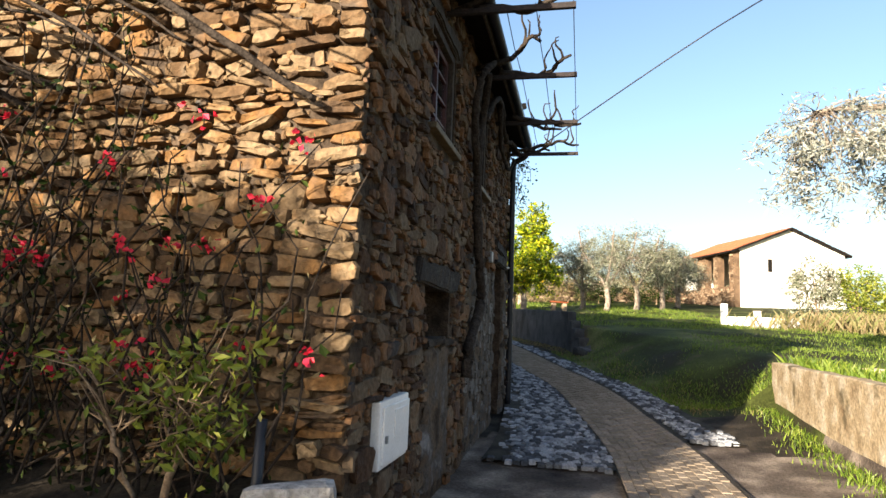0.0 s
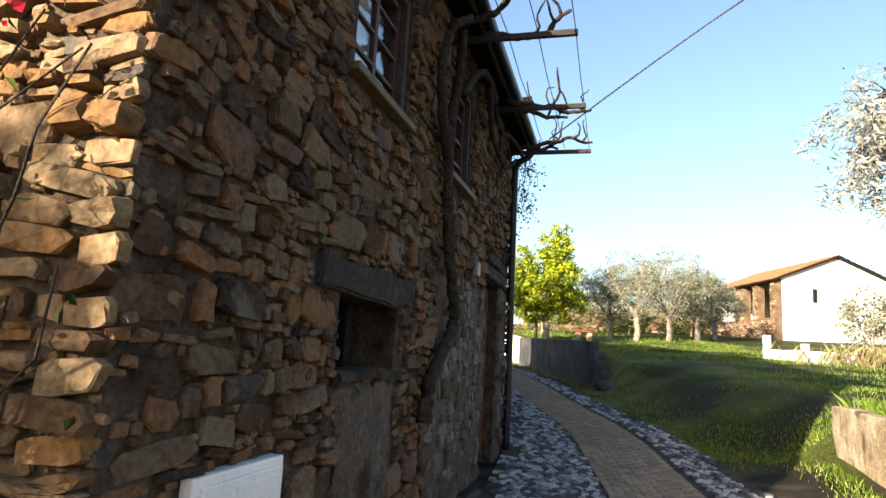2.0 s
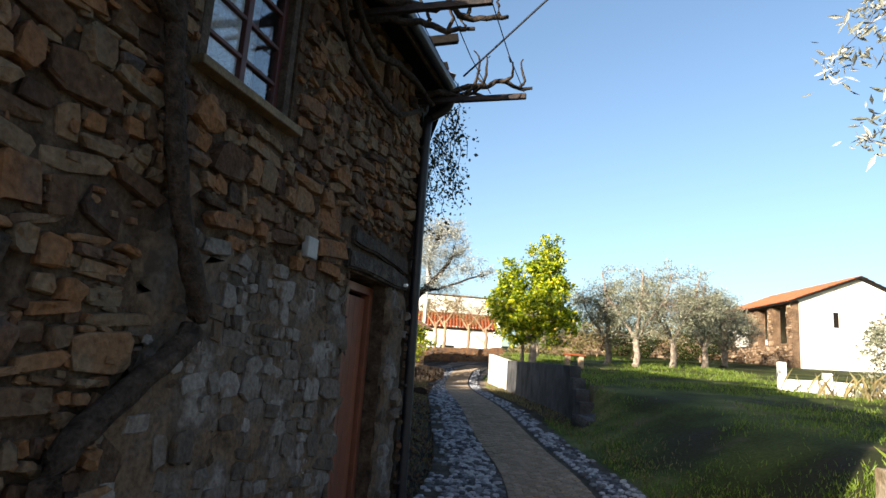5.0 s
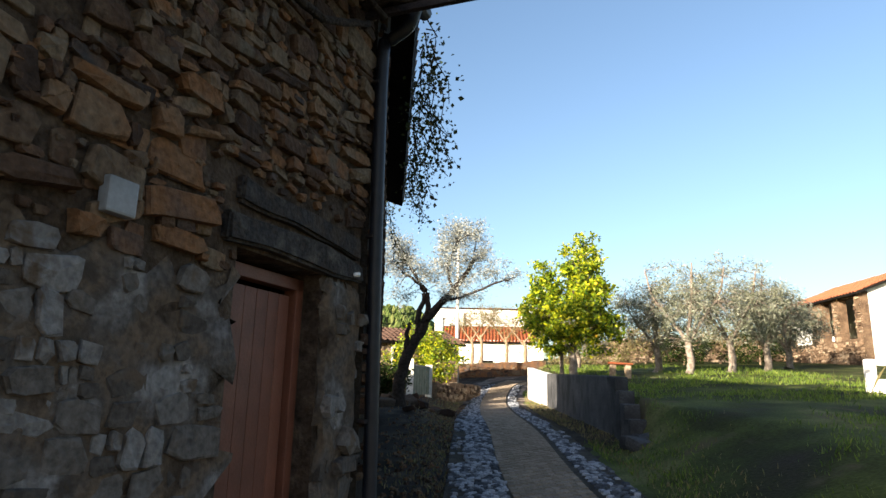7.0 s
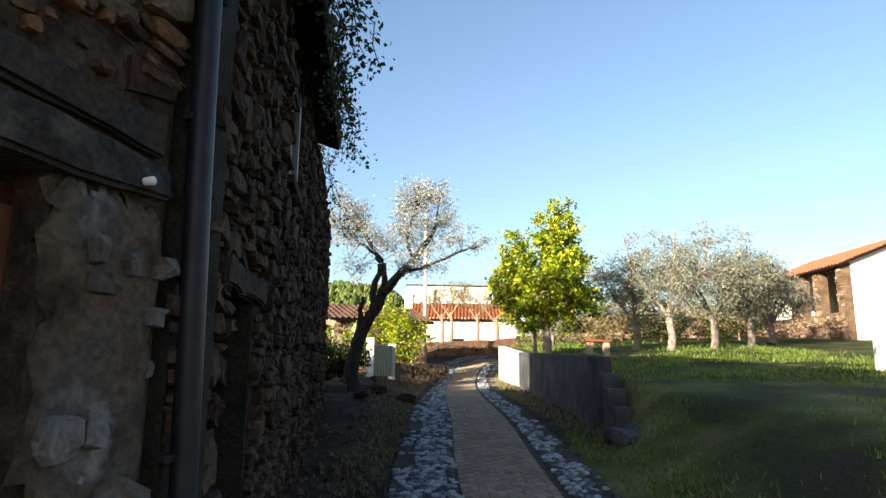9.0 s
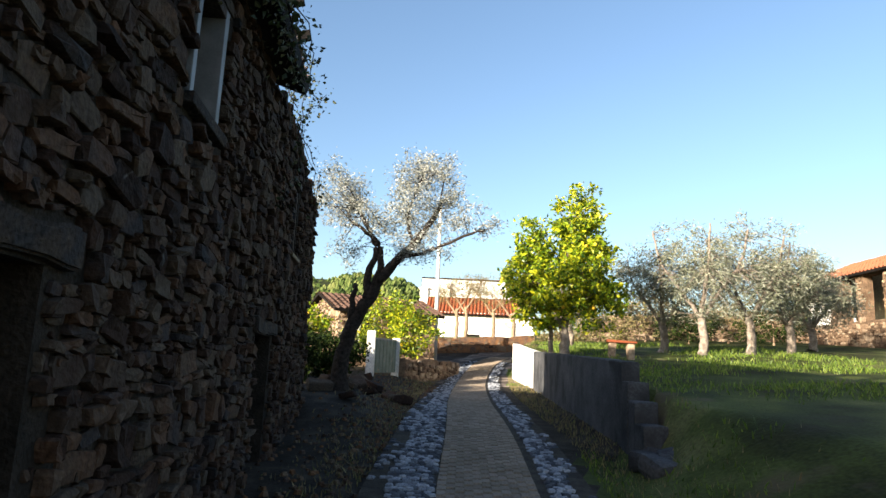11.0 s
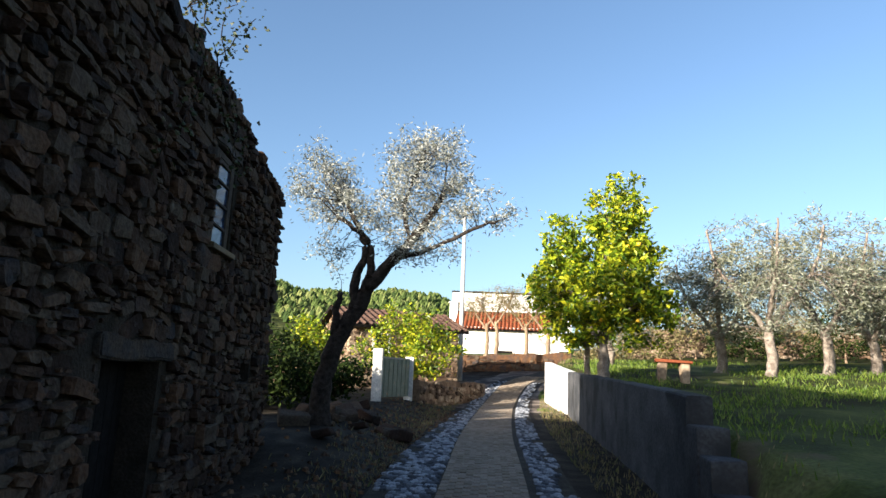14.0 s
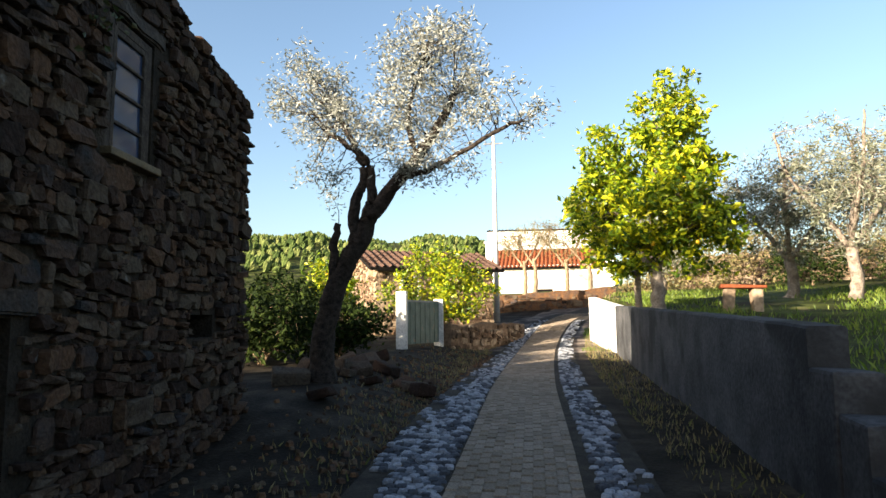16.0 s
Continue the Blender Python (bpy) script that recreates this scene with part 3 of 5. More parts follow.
casement("window_1", 1.74, 2.84, 3.29, 4.4, 2, 4, "old timber casement window with small panes")
casement("window_2", 4.18, 5.2, 3.3, 4.5, 2, 4, "old timber casement window with small panes")
# Added folded sheets behind the panes imitate the pale sky reflection.
for s0, s1, z0, z1 in ((1.8, 2.78, 3.3, 4.4), (4.24, 5.14, 3.3, 4.5)):
    n = 24
    v = []
    for i in range(n + 1):
        s = s0 + (s1 - s0) * i / n
        for z in (z0, z1):
            v.append(MAIN.at(s, -0.32 + 0.02 * math.sin(i * 1.7), z))
    cur = mesh_ob("curtain", v, [(2 * i, 2 * i + 2, 2 * i + 3, 2 * i + 1) for i in range(n)], SKYSHEET, smooth=True)
    cur.modifiers.new("thick", "SOLIDIFY").thickness = 0.004
    tagged(cur, "pale gathered sheet added behind the panes as their sky reflection", "curtain")
casement("window_3", 8.86, 9.56, 3.47, 4.6, 1, 4, "weathered four-pane timber window in the ruin", RUIN, OLDWOOD, OLDWOOD, True, 0.03, BLUEGLASS)

# empty window of the ruin with a pale post, and the doors
ew = new("window_4")
tagged(ew, "empty window opening with a grey timber frame", "window", kind="structure")
for s in (3.5, 4.2):
    block("jamb", (0.09, 0.2, 1.05), GREYMETAL, RUIN.put(s, -0.06, 4.22), ew, 0.008, 0.004)
block("head", (0.6, 0.2, 0.09), OLDWOOD, RUIN.put(3.85, -0.06, 4.7), ew, 0.008)
block("sill", (0.95, 0.3, 0.09), SLATE, RUIN.put(3.85, -0.05, 3.66), ew, 0.012, 0.01)

door = new("door_1")
door.matrix_basis = MAIN.put(6.96, -0.2, 0.1)
tagged(door, "closed red-brown boarded timber door in a deep reveal", "door", kind="structure")
for i in range(6):
    block("board", (0.118, 0.035, 2.24), REDWOOD, pose(-0.3 + i * 0.12, 0, 1.12), door, 0.006)
for sx in (-0.42, 0.42):
    block("jamb", (0.08, 0.1, 2.36), REDWOOD, pose(sx, -0.01, 1.18), door, 0.006)
block("head", (0.92, 0.1, 0.08), REDWOOD, pose(0, -0.01, 2.32), door, 0.006)
kb, kf = tube_data([(-0.3, -0.02, 1.0), (-0.3, -0.07, 1.0)], [0.02, 0.028], 8)
mesh_ob("handle", kb, kf, RUST, door, True)

shutter = new("shutter")
tagged(shutter, "dark boarded shutter deep in the small opening", "shutter")
# Boards and jamb near-black: the niche's shade is in their colour.
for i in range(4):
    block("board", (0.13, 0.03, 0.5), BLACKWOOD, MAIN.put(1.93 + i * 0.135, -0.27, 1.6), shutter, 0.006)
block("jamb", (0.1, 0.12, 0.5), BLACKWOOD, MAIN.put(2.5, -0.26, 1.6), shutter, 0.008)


def lintel(name, wall, s0, s1, z0, z1, mat, label, proud=0.05, tilt=0, deep=0.2):
    bm = bmesh.new()
    bmesh.ops.create_cube(bm, size=1.0)
    long_edges = [e for e in bm.edges if abs(e.verts[0].co.x - e.verts[1].co.x) > 0.5]
    bmesh.ops.subdivide_edges(bm, edges=long_edges, cuts=9, use_grid_fill=True)
    for v in bm.verts:
        v.co = Vector((v.co.x * (s1 - s0), v.co.y * deep, v.co.z * (z1 - z0)))
    bmesh.ops.bevel(bm, geom=[e for e in bm.edges if e.calc_face_angle(0) > 0.5], offset=0.018, segments=2, affect="EDGES")
    off = R.uniform(0, 90)
    for v in bm.verts:
        q = Vector((v.co.x * 3.1 + off, v.co.y * 5, v.co.z * 6))
        v.co += Vector((0.02 * noise.noise(q), 0.035 * noise.noise(q + Vector((9, 0, 0))), 0.04 * noise.noise(q + Vector((0, 9, 0)))))
    me = bpy.data.meshes.new(name)
    bm.to_mesh(me)
    bm.free()
    me.materials.append(mat)
    ob = new(name, me)
    ob.matrix_basis = wall.put((s0 + s1) / 2, proud - deep / 2, (z0 + z1) / 2, 0, tilt)
    return tagged(ob, label, "lintel", kind="structure")


lintel("lintel_niche", MAIN, 1.5, 3.22, 1.85, 2.06, SLATE, "long rough stone lintel over the small opening", 0.06)
lintel("lintel_door", MAIN, 6.35, 7.95, 2.52, 2.68, SLATE, "dark slate door lintel", 0.07)
lintel("lintel_door_upper", MAIN, 6.45, 7.9, 2.72, 2.88, SLATE, "second slate course above the door", 0.05, 1.5)
lintel("sill_niche", MAIN, 1.8, 3.0, 1.28, 1.36, SLATE, "slate sill of the small opening", 0.06, 0, 0.4)
lintel("lintel_window_1", MAIN, 1.6, 3.0, 4.43, 4.58, OLDWOOD, "timber lintel over the window", 0.03)
lintel("lintel_window_2", MAIN, 4.05, 5.35, 4.53, 4.68, OLDWOOD, "timber lintel over the window", 0.03)
lintel("lintel_slit", RUIN, 0.8, 2.2, 2.31, 2.48, SLATE, "slate lintel over the ruin's doorway", 0.06)
lintel("lintel_ruin_door", RUIN, 6.7, 8.1, 2.21, 2.38, SLATE, "slate lintel over the ruin's doorway", 0.06)
lintel("lintel_window_3", RUIN, 8.7, 9.75, 4.63, 4.78, OLDWOOD, "timber lintel over the ruin's window", 0.03)
lintel("lintel_window_4", RUIN, 3.3, 4.4, 4.77, 4.93, OLDWOOD, "timber lintel over the empty window", 0.03)
# Doors in the ruin, coloured black like the shaded doorways around them.
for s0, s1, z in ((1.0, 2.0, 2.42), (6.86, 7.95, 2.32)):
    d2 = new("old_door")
    tagged(d2, "weathered boarded door in the ruin, black with doorway shade", "door")
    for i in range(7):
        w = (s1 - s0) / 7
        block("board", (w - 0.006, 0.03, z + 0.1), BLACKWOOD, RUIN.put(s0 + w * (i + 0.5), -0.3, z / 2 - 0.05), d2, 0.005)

# Added black board, so that the small opening looks dark inside.
tagged(block("hole_darkener", (0.75, 0.03, 0.34), BLACKWOOD, RUIN.put(10.78, -0.36, 2.12), None, 0.006), "black board added to darken the small wall opening", "board")
# meter box
box = new("meter_box")
box.matrix_basis = MAIN.put(0.82, 0.015, 0.5)
tagged(box, "white metal meter box set into the stone wall", "meter box")
block("body", (0.72, 0.16, 0.46), WHITEMETAL, pose(0, 0.02, 0.23), box, 0.012)
block("door", (0.64, 0.02, 0.39), WHITEMETAL, pose(0.01, -0.068, 0.225), box, 0.008)
block("label_plate", (0.34, 0.008, 0.2), WHITEMETAL, pose(0.1, -0.081, 0.28), box, 0.003)
block("latch", (0.03, 0.02, 0.05), GREYMETAL, pose(-0.27, -0.085, 0.2), box, 0.004)
tagged(block("junction_box", (0.16, 0.06, 0.16), GREYMETAL, MAIN.put(5.62, 0.06, 2.52), None, 0.012), "small grey plastic junction box on the wall", "junction box")
# Short white spout beside the door; it gives no light.
clipob = tubes("wall_lamp", [([MAIN.at(7.78, 0.02, 2.56), MAIN.at(7.78, 0.1, 2.56)], [0.014, 0.018])], WHITEMETAL, None, 10)
tagged(clipob, "small white spout on the wall beside the door", "fitting")

# plastered parts of the house wall
for nm, s0, s1, z0, z1 in (("plaster_jamb", 7.43, 7.93, 0.0, 2.5), ("plaster_niche", 1.9, 2.95, 0.0, 1.27), ("plaster_low", 3.95, 6.48, -0.1, 2.3)):
    n = 18
    v = []
    for j in range(37):
        for i in range(n + 1):
            s, z = s0 + (s1 - s0) * i / n, z0 + (z1 - z0) * j / 36
            edge = min(i, n - i, j + 2, 36 - j)
            jit = 0.05 if edge == 0 else 0.0
            jit *= 3 if s1 - s0 > 2 else 1
            v.append(MAIN.at(s + R.uniform(-jit, jit), (0.014 if s1 - s0 > 2 else 0.045) * min(1, edge) + 0.03 * noise.noise(Vector((s * 4, z * 4, 2))) + 0.02 * noise.noise(Vector((s * 11, z * 11, 5))), z + R.uniform(-jit, jit)))
    ob = mesh_ob(nm, v, [(j * (n + 1) + i, j * (n + 1) + i + 1, (j + 1) * (n + 1) + i + 1, (j + 1) * (n + 1) + i) for j in range(36) for i in range(n)], PLASTER, smooth=True)
    tagged(ob, "flaking lime plaster patch on the stone wall", "plaster", kind="structure")

# pergola beams, wires and the old grape vine
BEAM_Y = (6.0, 7.75, 9.62, 11.43)
for y in BEAM_Y:
    s = y - 3.7
    b = block("pergola_beam", (0.05, 1.75, 0.06), RUST, MAIN.put(s, 0.42, 4.66), None, 0.006)
    tagged(b, "dark rusty steel pergola beam set in the wall", "beam", "pergola beams")
wire_pts = []
for i, y in enumerate(BEAM_Y):
    wire_pts.append(MAIN.at(y - 3.7, 1.27, 4.7))
runs = []
for dd in (1.27, 0.9, 0.6):
    pts = [MAIN.at(y - 3.7 + 0.0, dd, 4.71 - (0.0 if k % 2 == 0 else 0.05)) for k, y in enumerate((6.0, 6.9, 7.75, 8.7, 9.62, 10.5, 11.43))]
    runs.append((pts, [0.005] * len(pts)))
tagged(tubes("trellis_wire", runs, RUST, None, 5), "thin sagging trellis wires over the beams", "wire")
cab = bend([MAIN.at(7.3, 0.7, 4.72), (1.7, 9.9, 6.15), (4.6, 10.3, 8.0), (9.0, 10.8, 11.2)], 5)
tagged(tubes("overhead_cable", [(cab, [0.011] * len(cab))], PIPE, None, 5), "thin overhead cable running up from the eaves", "cable")

vine = new("grape_vine")
vine.matrix_basis = Matrix.Identity(4)
tagged(vine, "old leafless grape vine climbing the stone wall", "vine")
RV = random.Random(11)
main_stem = bend([MAIN.at(3.53, 0.12, 0.9), MAIN.at(3.63, 0.12, 1.25), MAIN.at(4.10, 0.13, 1.6), MAIN.at(4.33, 0.13, 1.85), MAIN.at(4.20, 0.13, 2.15), MAIN.at(3.98, 0.12, 2.7), MAIN.at(3.86, 0.12, 3.2), MAIN.at(3.80, 0.13, 3.7), MAIN.at(3.88, 0.16, 4.1), MAIN.at(3.63, 0.25, 4.55)], 5, 0.008, RV)
second = bend([MAIN.at(3.82, 0.12, 3.35), MAIN.at(3.50, 0.14, 3.6), MAIN.at(3.28, 0.16, 4.0), MAIN.at(3.33, 0.22, 4.4), MAIN.at(3.68, 0.3, 4.7)], 5, 0.008, RV)
third = bend([MAIN.at(4.1, 0.16, 4.1), MAIN.at(4.7, 0.2, 4.62), MAIN.at(5.5, 0.18, 4.75), MAIN.at(6.2, 0.16, 4.5), MAIN.at(6.9, 0.2, 4.62), MAIN.at(7.7, 0.25, 4.6)], 5, 0.012, RV)
fourth = bend([MAIN.at(5.3, 0.18, 4.75), MAIN.at(5.75, 0.14, 4.3), MAIN.at(6.4, 0.14, 4.15), MAIN.at(7.0, 0.14, 4.2), MAIN.at(7.6, 0.16, 4.5)], 5, 0.012, RV)
tubes("trunk", [(main_stem, taper(len(main_stem), 0.068, 0.045)), (second, taper(len(second), 0.05, 0.04))], BARK, vine, 9, 0.14)
arms = [(third, taper(len(third), 0.05, 0.03)), (fourth, taper(len(fourth), 0.04, 0.025))]
for y in BEAM_Y:
    for k in range(2):
        s, d, z = y - 3.7 + RV.uniform(-0.15, 0.15), 0.25 + 0.25 * k, 4.74
        pts = [MAIN.at(s, d - 0.2, z)]
        for q in range(5):
            s += RV.uniform(-0.12, 0.2)
            d += RV.uniform(0.08, 0.2)
            z += RV.uniform(-0.05, 0.14)
            pts.append(MAIN.at(s, d, z))
        pts = bend(pts, 3, 0.012, RV)
        arms.append((pts, taper(len(pts), 0.04, 0.018)))
        for q in (6, 9, 12):
            b = pts[min(q, len(pts) - 1)]
            e = b + Vector((RV.uniform(-0.15, 0.25), RV.uniform(-0.25, 0.25), RV.uniform(0.12, 0.4)))
            e2 = e + Vector((RV.uniform(-0.05, 0.12), RV.uniform(-0.12, 0.12), RV.uniform(0.02, 0.15)))
            t3 = bend([b, (b + e) / 2 + Vector((0.05, 0.04, -0.04)), e, e2], 3, 0.012, RV)
            arms.append((t3, taper(len(t3), 0.022, 0.006)))
tubes("arms", arms, BARK, vine, 6, 0.22)

# ---------------------------------------------------------------- ruin: half-fallen roof, hanging creeper
r0, r1 = RUIN.at(0.1, 0.36, 5.2), RUIN.at(6.62, 0.42, 5.2)
r2, r3 = RUIN.at(6.3, -2.6, 6.05), RUIN.at(0.1, -2.6, 6.05)
tile_roof("roof_ruin", r0, r1, r2, r3, OLDTILE, "sagging half-fallen tile roof of the ruin")
for i in range(9):
    s = 0.3 + i * 0.78
    raf = block("rafter", (0.09, 3.0, 0.11), BLACKWOOD, RUIN.put(s, -1.05, 5.44, -15.5), None, 0.008, 0.006)
    tagged(raf, "dark old roof rafter over the ruin wall", "rafter", "ruin rafters")
creeper = new("creeper")
tagged(creeper, "dark creeper hanging from the ruin's eaves", "creeper")
RC = random.Random(5)
runs, spots = [], []
for i in range(34):
    s = RC.choice((RC.uniform(0.2, 5.5), RC.uniform(7.2, 9.6), RC.uniform(0.3, 5.0)))
    z = 5.25 if s < 6.7 else ruin_top(s)
    p = RUIN.at(s, 0.45 if s < 6.7 else 0.1, z)
    pts = [p]
    up = s > 6.5 and RC.random() < 0.6
    for q in range(RC.randint(4, 9)):
        p = p + Vector((RC.uniform(-0.05, 0.12), RC.uniform(-0.1, 0.08), RC.uniform(-0.02, 0.12) if up else RC.uniform(-0.24, -0.06)))
        pts.append(p)
        for w in range(8):
            spots.append(p + Vector((RC.gauss(0, 0.06), RC.gauss(0, 0.06), RC.gauss(0, 0.07))))
    runs.append((pts, taper(len(pts), 0.008, 0.004)))
tubes("stems", runs, BARK, creeper, 5, kind="stuff")
leaves("leaves", spots, 0.05, IVY, creeper, 0.8, RC)

# ---------------------------------------------------------------- cement wall with steps, retaining wall, low white wall
CW0, CW1, CW2 = (-1.0, 22.0), (-5.45, 35.4), (-7.27, 39.3)


def thick_wall(name, p0, p1, t0, t1, b0, b1, mat, label, thick=0.24, waves=0.0):
    """An upright wall with a slightly uneven top between two heights."""
    w = Wall(p0, p1)
    n = max(2, int(w.length / 0.4))
    v = []
    for i in range(n + 1):
        s, k = w.length * i / n, i / n
        t = t0 + (t1 - t0) * k + R.uniform(-waves, waves)
        b = b0 + (b1 - b0) * k
        v += [w.at(s, 0, b), w.at(s, 0, t - 0.02), w.at(s, -0.02, t), w.at(s, -thick + 0.02, t), w.at(s, -thick, t - 0.02), w.at(s, -thick, b)]
    f = [(6 * i + k, 6 * (i + 1) + k, 6 * (i + 1) + k + 1, 6 * i + k + 1) for i in range(n) for k in range(5)]
    f += [(5, 4, 3, 2, 1, 0), tuple(6 * n + k for k in range(6))]
    return tagged(mesh_ob(name, v, f, mat), label, "wall", kind="structure")


# One wall: dark cement along its shaded length, whitewash colour for the sunlit end.
thick_wall("wall_cement", CW1, CW0, 2.5, 2.1, 0.5, 0.2, CONCRETE, "grey cement-rendered retaining wall beside the lane", 0.28, 0.01)
thick_wall("wall_cement_pale", CW2, CW1, 2.88, 2.5, 0.7, 0.6, WHITEWASH, "sunlit end of the retaining wall, coloured paler", 0.28, 0.01)
cwl = Wall(CW1, CW0)
for i, (dz, ln) in enumerate(((1.8, 0.42), (1.53, 0.42), (1.25, 0.45))):
    st = block("wall_step", (ln, 0.34, dz - 0.1), CONCRETE, cwl.put(cwl.length + 0.02 + 0.21 + i * 0.43, -0.15, (dz + 0.1) / 2), None, 0.03, 0.012)
    tagged(st, "stepped grey cement end of the retaining wall", "step", "wall steps", kind="structure")
for i in range(4):
    rk = block("fallen_stone", (R.uniform(0.35, 0.55), 0.4, 0.22), CONCRETE, cwl.put(cwl.length + 1.35 + i * 0.25, -0.25 + 0.28 * (i % 2), ground_z(-0.5, 20.6) + 0.05, R.uniform(-15, 15), R.uniform(-15, 15), R.uniform(0, 90)), None, 0.08, 0.05)
    tagged(rk, "fallen rough stone block at the wall's end", "stone", "fallen stones")
thick_wall("wall_garden", (3.05, 12.75), (3.05, -6.0), 1.05, 0.9, -0.4, -0.4, LICHEN, "low lichened garden retaining wall", 0.22, 0.02)
thick_wall("wall_garden_end", (9.0, 13.3), (3.05, 12.75), 1.02, 1.02, -0.3, -0.3, LICHEN, "low lichened garden wall end", 0.2, 0.02)
thick_wall("wall_white", (4.5, 25.4), (11.5, 24.3), 2.2, 2.15, 1.4, 1.4, WHITEWASH, "low whitewashed garden wall in the grass", 0.18, 0.015)
for p, h in (((4.5, 25.4), 2.66), ((5.6, 25.3), 2.42)):
    q = block("gate_post", (0.22, 0.22, h - 1.6), WHITEWASH, pose(p[0], p[1] - 0.02, (h + 1.6) / 2), None, 0.02)
    tagged(q, "short whitewashed post at the low wall", "post", "white posts")
thick_wall("wall_lane_end", (-14.0, 47.0), (-8.6, 49.5), 3.35, 3.7, 1.4, 1.8, STONE, "shaded stone wall where the lane turns", 0.4, 0.06)
thick_wall("wall_field", (-6.0, 49.5), (7.0, 56.0), 5.0, 6.0, 2.0, 2.5, TAN, "tan rubble boundary wall behind the olive trees", 0.4, 0.18)


# ---------------------------------------------------------------- distant houses
def gable_house(name, A, L, B, z0, eave, ridge, wall_mat, roof_mat, label, over=0.35, openings=(), long_side=True):
    """A house on the corners A (front), L (end of the long side) and B (end of the gable side); ridge along A-L."""
    top = new(name)
    tagged(top, label, "house")
    A, L, B = (Vector((*q, 0)) for q in (A, L, B))
    C = L + (B - A)
    up = Vector((0, 0, 1))
    mid0, mid1 = (A + B) / 2, (L + C) / 2
    v = [A + up * z0, L + up * z0, C + up * z0, B + up * z0, A + up * eave, L + up * eave, C + up * eave, B + up * eave, mid0 + up * (ridge - 0.05), mid1 + up * (ridge - 0.05)]
    mesh_ob("wall", v, ([(0, 1, 5, 4)] if long_side else []) + [(1, 2, 6, 9, 5), (2, 3, 7, 6), (3, 0, 4, 8, 7)], wall_mat, top)
    ul, ub = (L - A).normalized() * over, (B - A).normalized() * over
    dz = up * (-(ridge - eave) * over / ((B - A).length / 2))
    tile_roof("roof", L + ul - ub + up * eave + dz, A - ul - ub + up * eave + dz, mid0 - ul + up * ridge, mid1 + ul + up * ridge, roof_mat, "", parent=top, pitch=0.3)
    tile_roof("roof", B - ul + ub + up * eave + dz, C + ul + ub + up * eave + dz, mid1 + ul + up * ridge, mid0 - ul + up * ridge, roof_mat, "", parent=top, pitch=0.3)
    for side, s, z, w, h in openings:
        a, b = (A, L) if side == "long" else (A, B)
        d = (b - a).normalized()
        nrm = Vector((d.y, -d.x, 0))
        if nrm.dot(a - (A + C) / 2) < 0:
            nrm = -nrm
        c = a + d * s + up * z
        rz = math.degrees(math.atan2(d.y, d.x))
        # Solid black block in place of the shaded window opening.
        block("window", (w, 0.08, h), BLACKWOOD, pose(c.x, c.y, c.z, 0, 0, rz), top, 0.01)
        for e in (-1, 1):
            q = c + d * e * (w / 2 + 0.05) + nrm * 0.03
            block("window_frame", (0.1, 0.14, h + 0.2), PALECONCRETE, pose(q.x, q.y, q.z, 0, 0, rz), top, 0.01)
        for e in (-1, 1):
            q = c + up * e * (h / 2 + 0.05) + nrm * 0.03
            block("window_frame", (w, 0.14, 0.1), PALECONCRETE, pose(q.x, q.y, q.z, 0, 0, rz), top, 0.01)
    return top


barn = gable_house("barn", (9.0, 47.1), (6.1, 55.7), (16.7, 49.7), 2.8, 7.45, 9.1, WHITEWASH, ROOFTILE, "whitewashed barn with an orange tile roof and stone porch", openings=(("gable", 2.6, 6.4, 0.35, 0.9),), long_side=False)
bw = Wall((6.1, 55.7), (9.0, 47.1))
porch_holes = [(0.4, 3.9, 4.9, 6.9), (5.2, 6.3, 4.9, 7.15), (7.0, 8.5, 4.9, 7.15)]
porch = bw.slab("wall_barn", 2.6, 7.42, 0.45, porch_holes, TAN, "stone-piered porch wall of the barn with a parapet")

hut = gable_house("stone_hut", (-14.5, 36.5), (-11.35, 40.1), (-17.8, 39.3), 0.8, 4.22, 4.98, TAN, OLDTILE, "old stone hut with a sagging barrel-tile roof", openings=(("long", 1.3, 3.25, 0.6, 0.95),))
low = gable_house("red_roof_house", (-20.2, 61.0), (-12.8, 63.5), (-22.0, 66.5), 1.5, 6.1, 7.6, WHITEWASH, ROOFTILE, "low white house with a bright orange tile roof", openings=(("long", 5.6, 3.6, 0.9, 1.2), ("long", 3.6, 3.4, 1.3, 1.8)))
wh = gable_house("white_house", (-25.0, 70.5), (-14.5, 75.0), (-28.0, 77.5), 1.5, 10.3, 10.7, WHITEWASH, ROOFTILE, "large whitewashed house behind the low roofs", over=0.06, openings=(("long", 5.0, 7.0, 0.9, 1.2),))
for x, y, z in ((-24.0, 69.0, 8.6), (-21.3, 68.0, 8.9)):
    ch = new("chimney")
    tagged(ch, "white rendered chimney stack with a cap", "chimney", "chimneys")
    block("stack", (0.8, 0.8, 7.5), WHITEWASH, pose(x, y, z - 3.5), ch, 0.04)
    block("cap", (1.0, 1.0, 0.15), PALECONCRETE, pose(x, y, z + 0.35), ch, 0.03)


# ---------------------------------------------------------------- gate, pole
def post(x, y, h, mat, label, w=0.28):
    z = ground_z(x, y) - 0.1
    return tagged(block("gate_pillar", (w, w, h + 0.1), mat, pose(x, y, z + h / 2, 0, 0, 25), None, 0.02, 0.01), label, "pillar", "gate pillars")


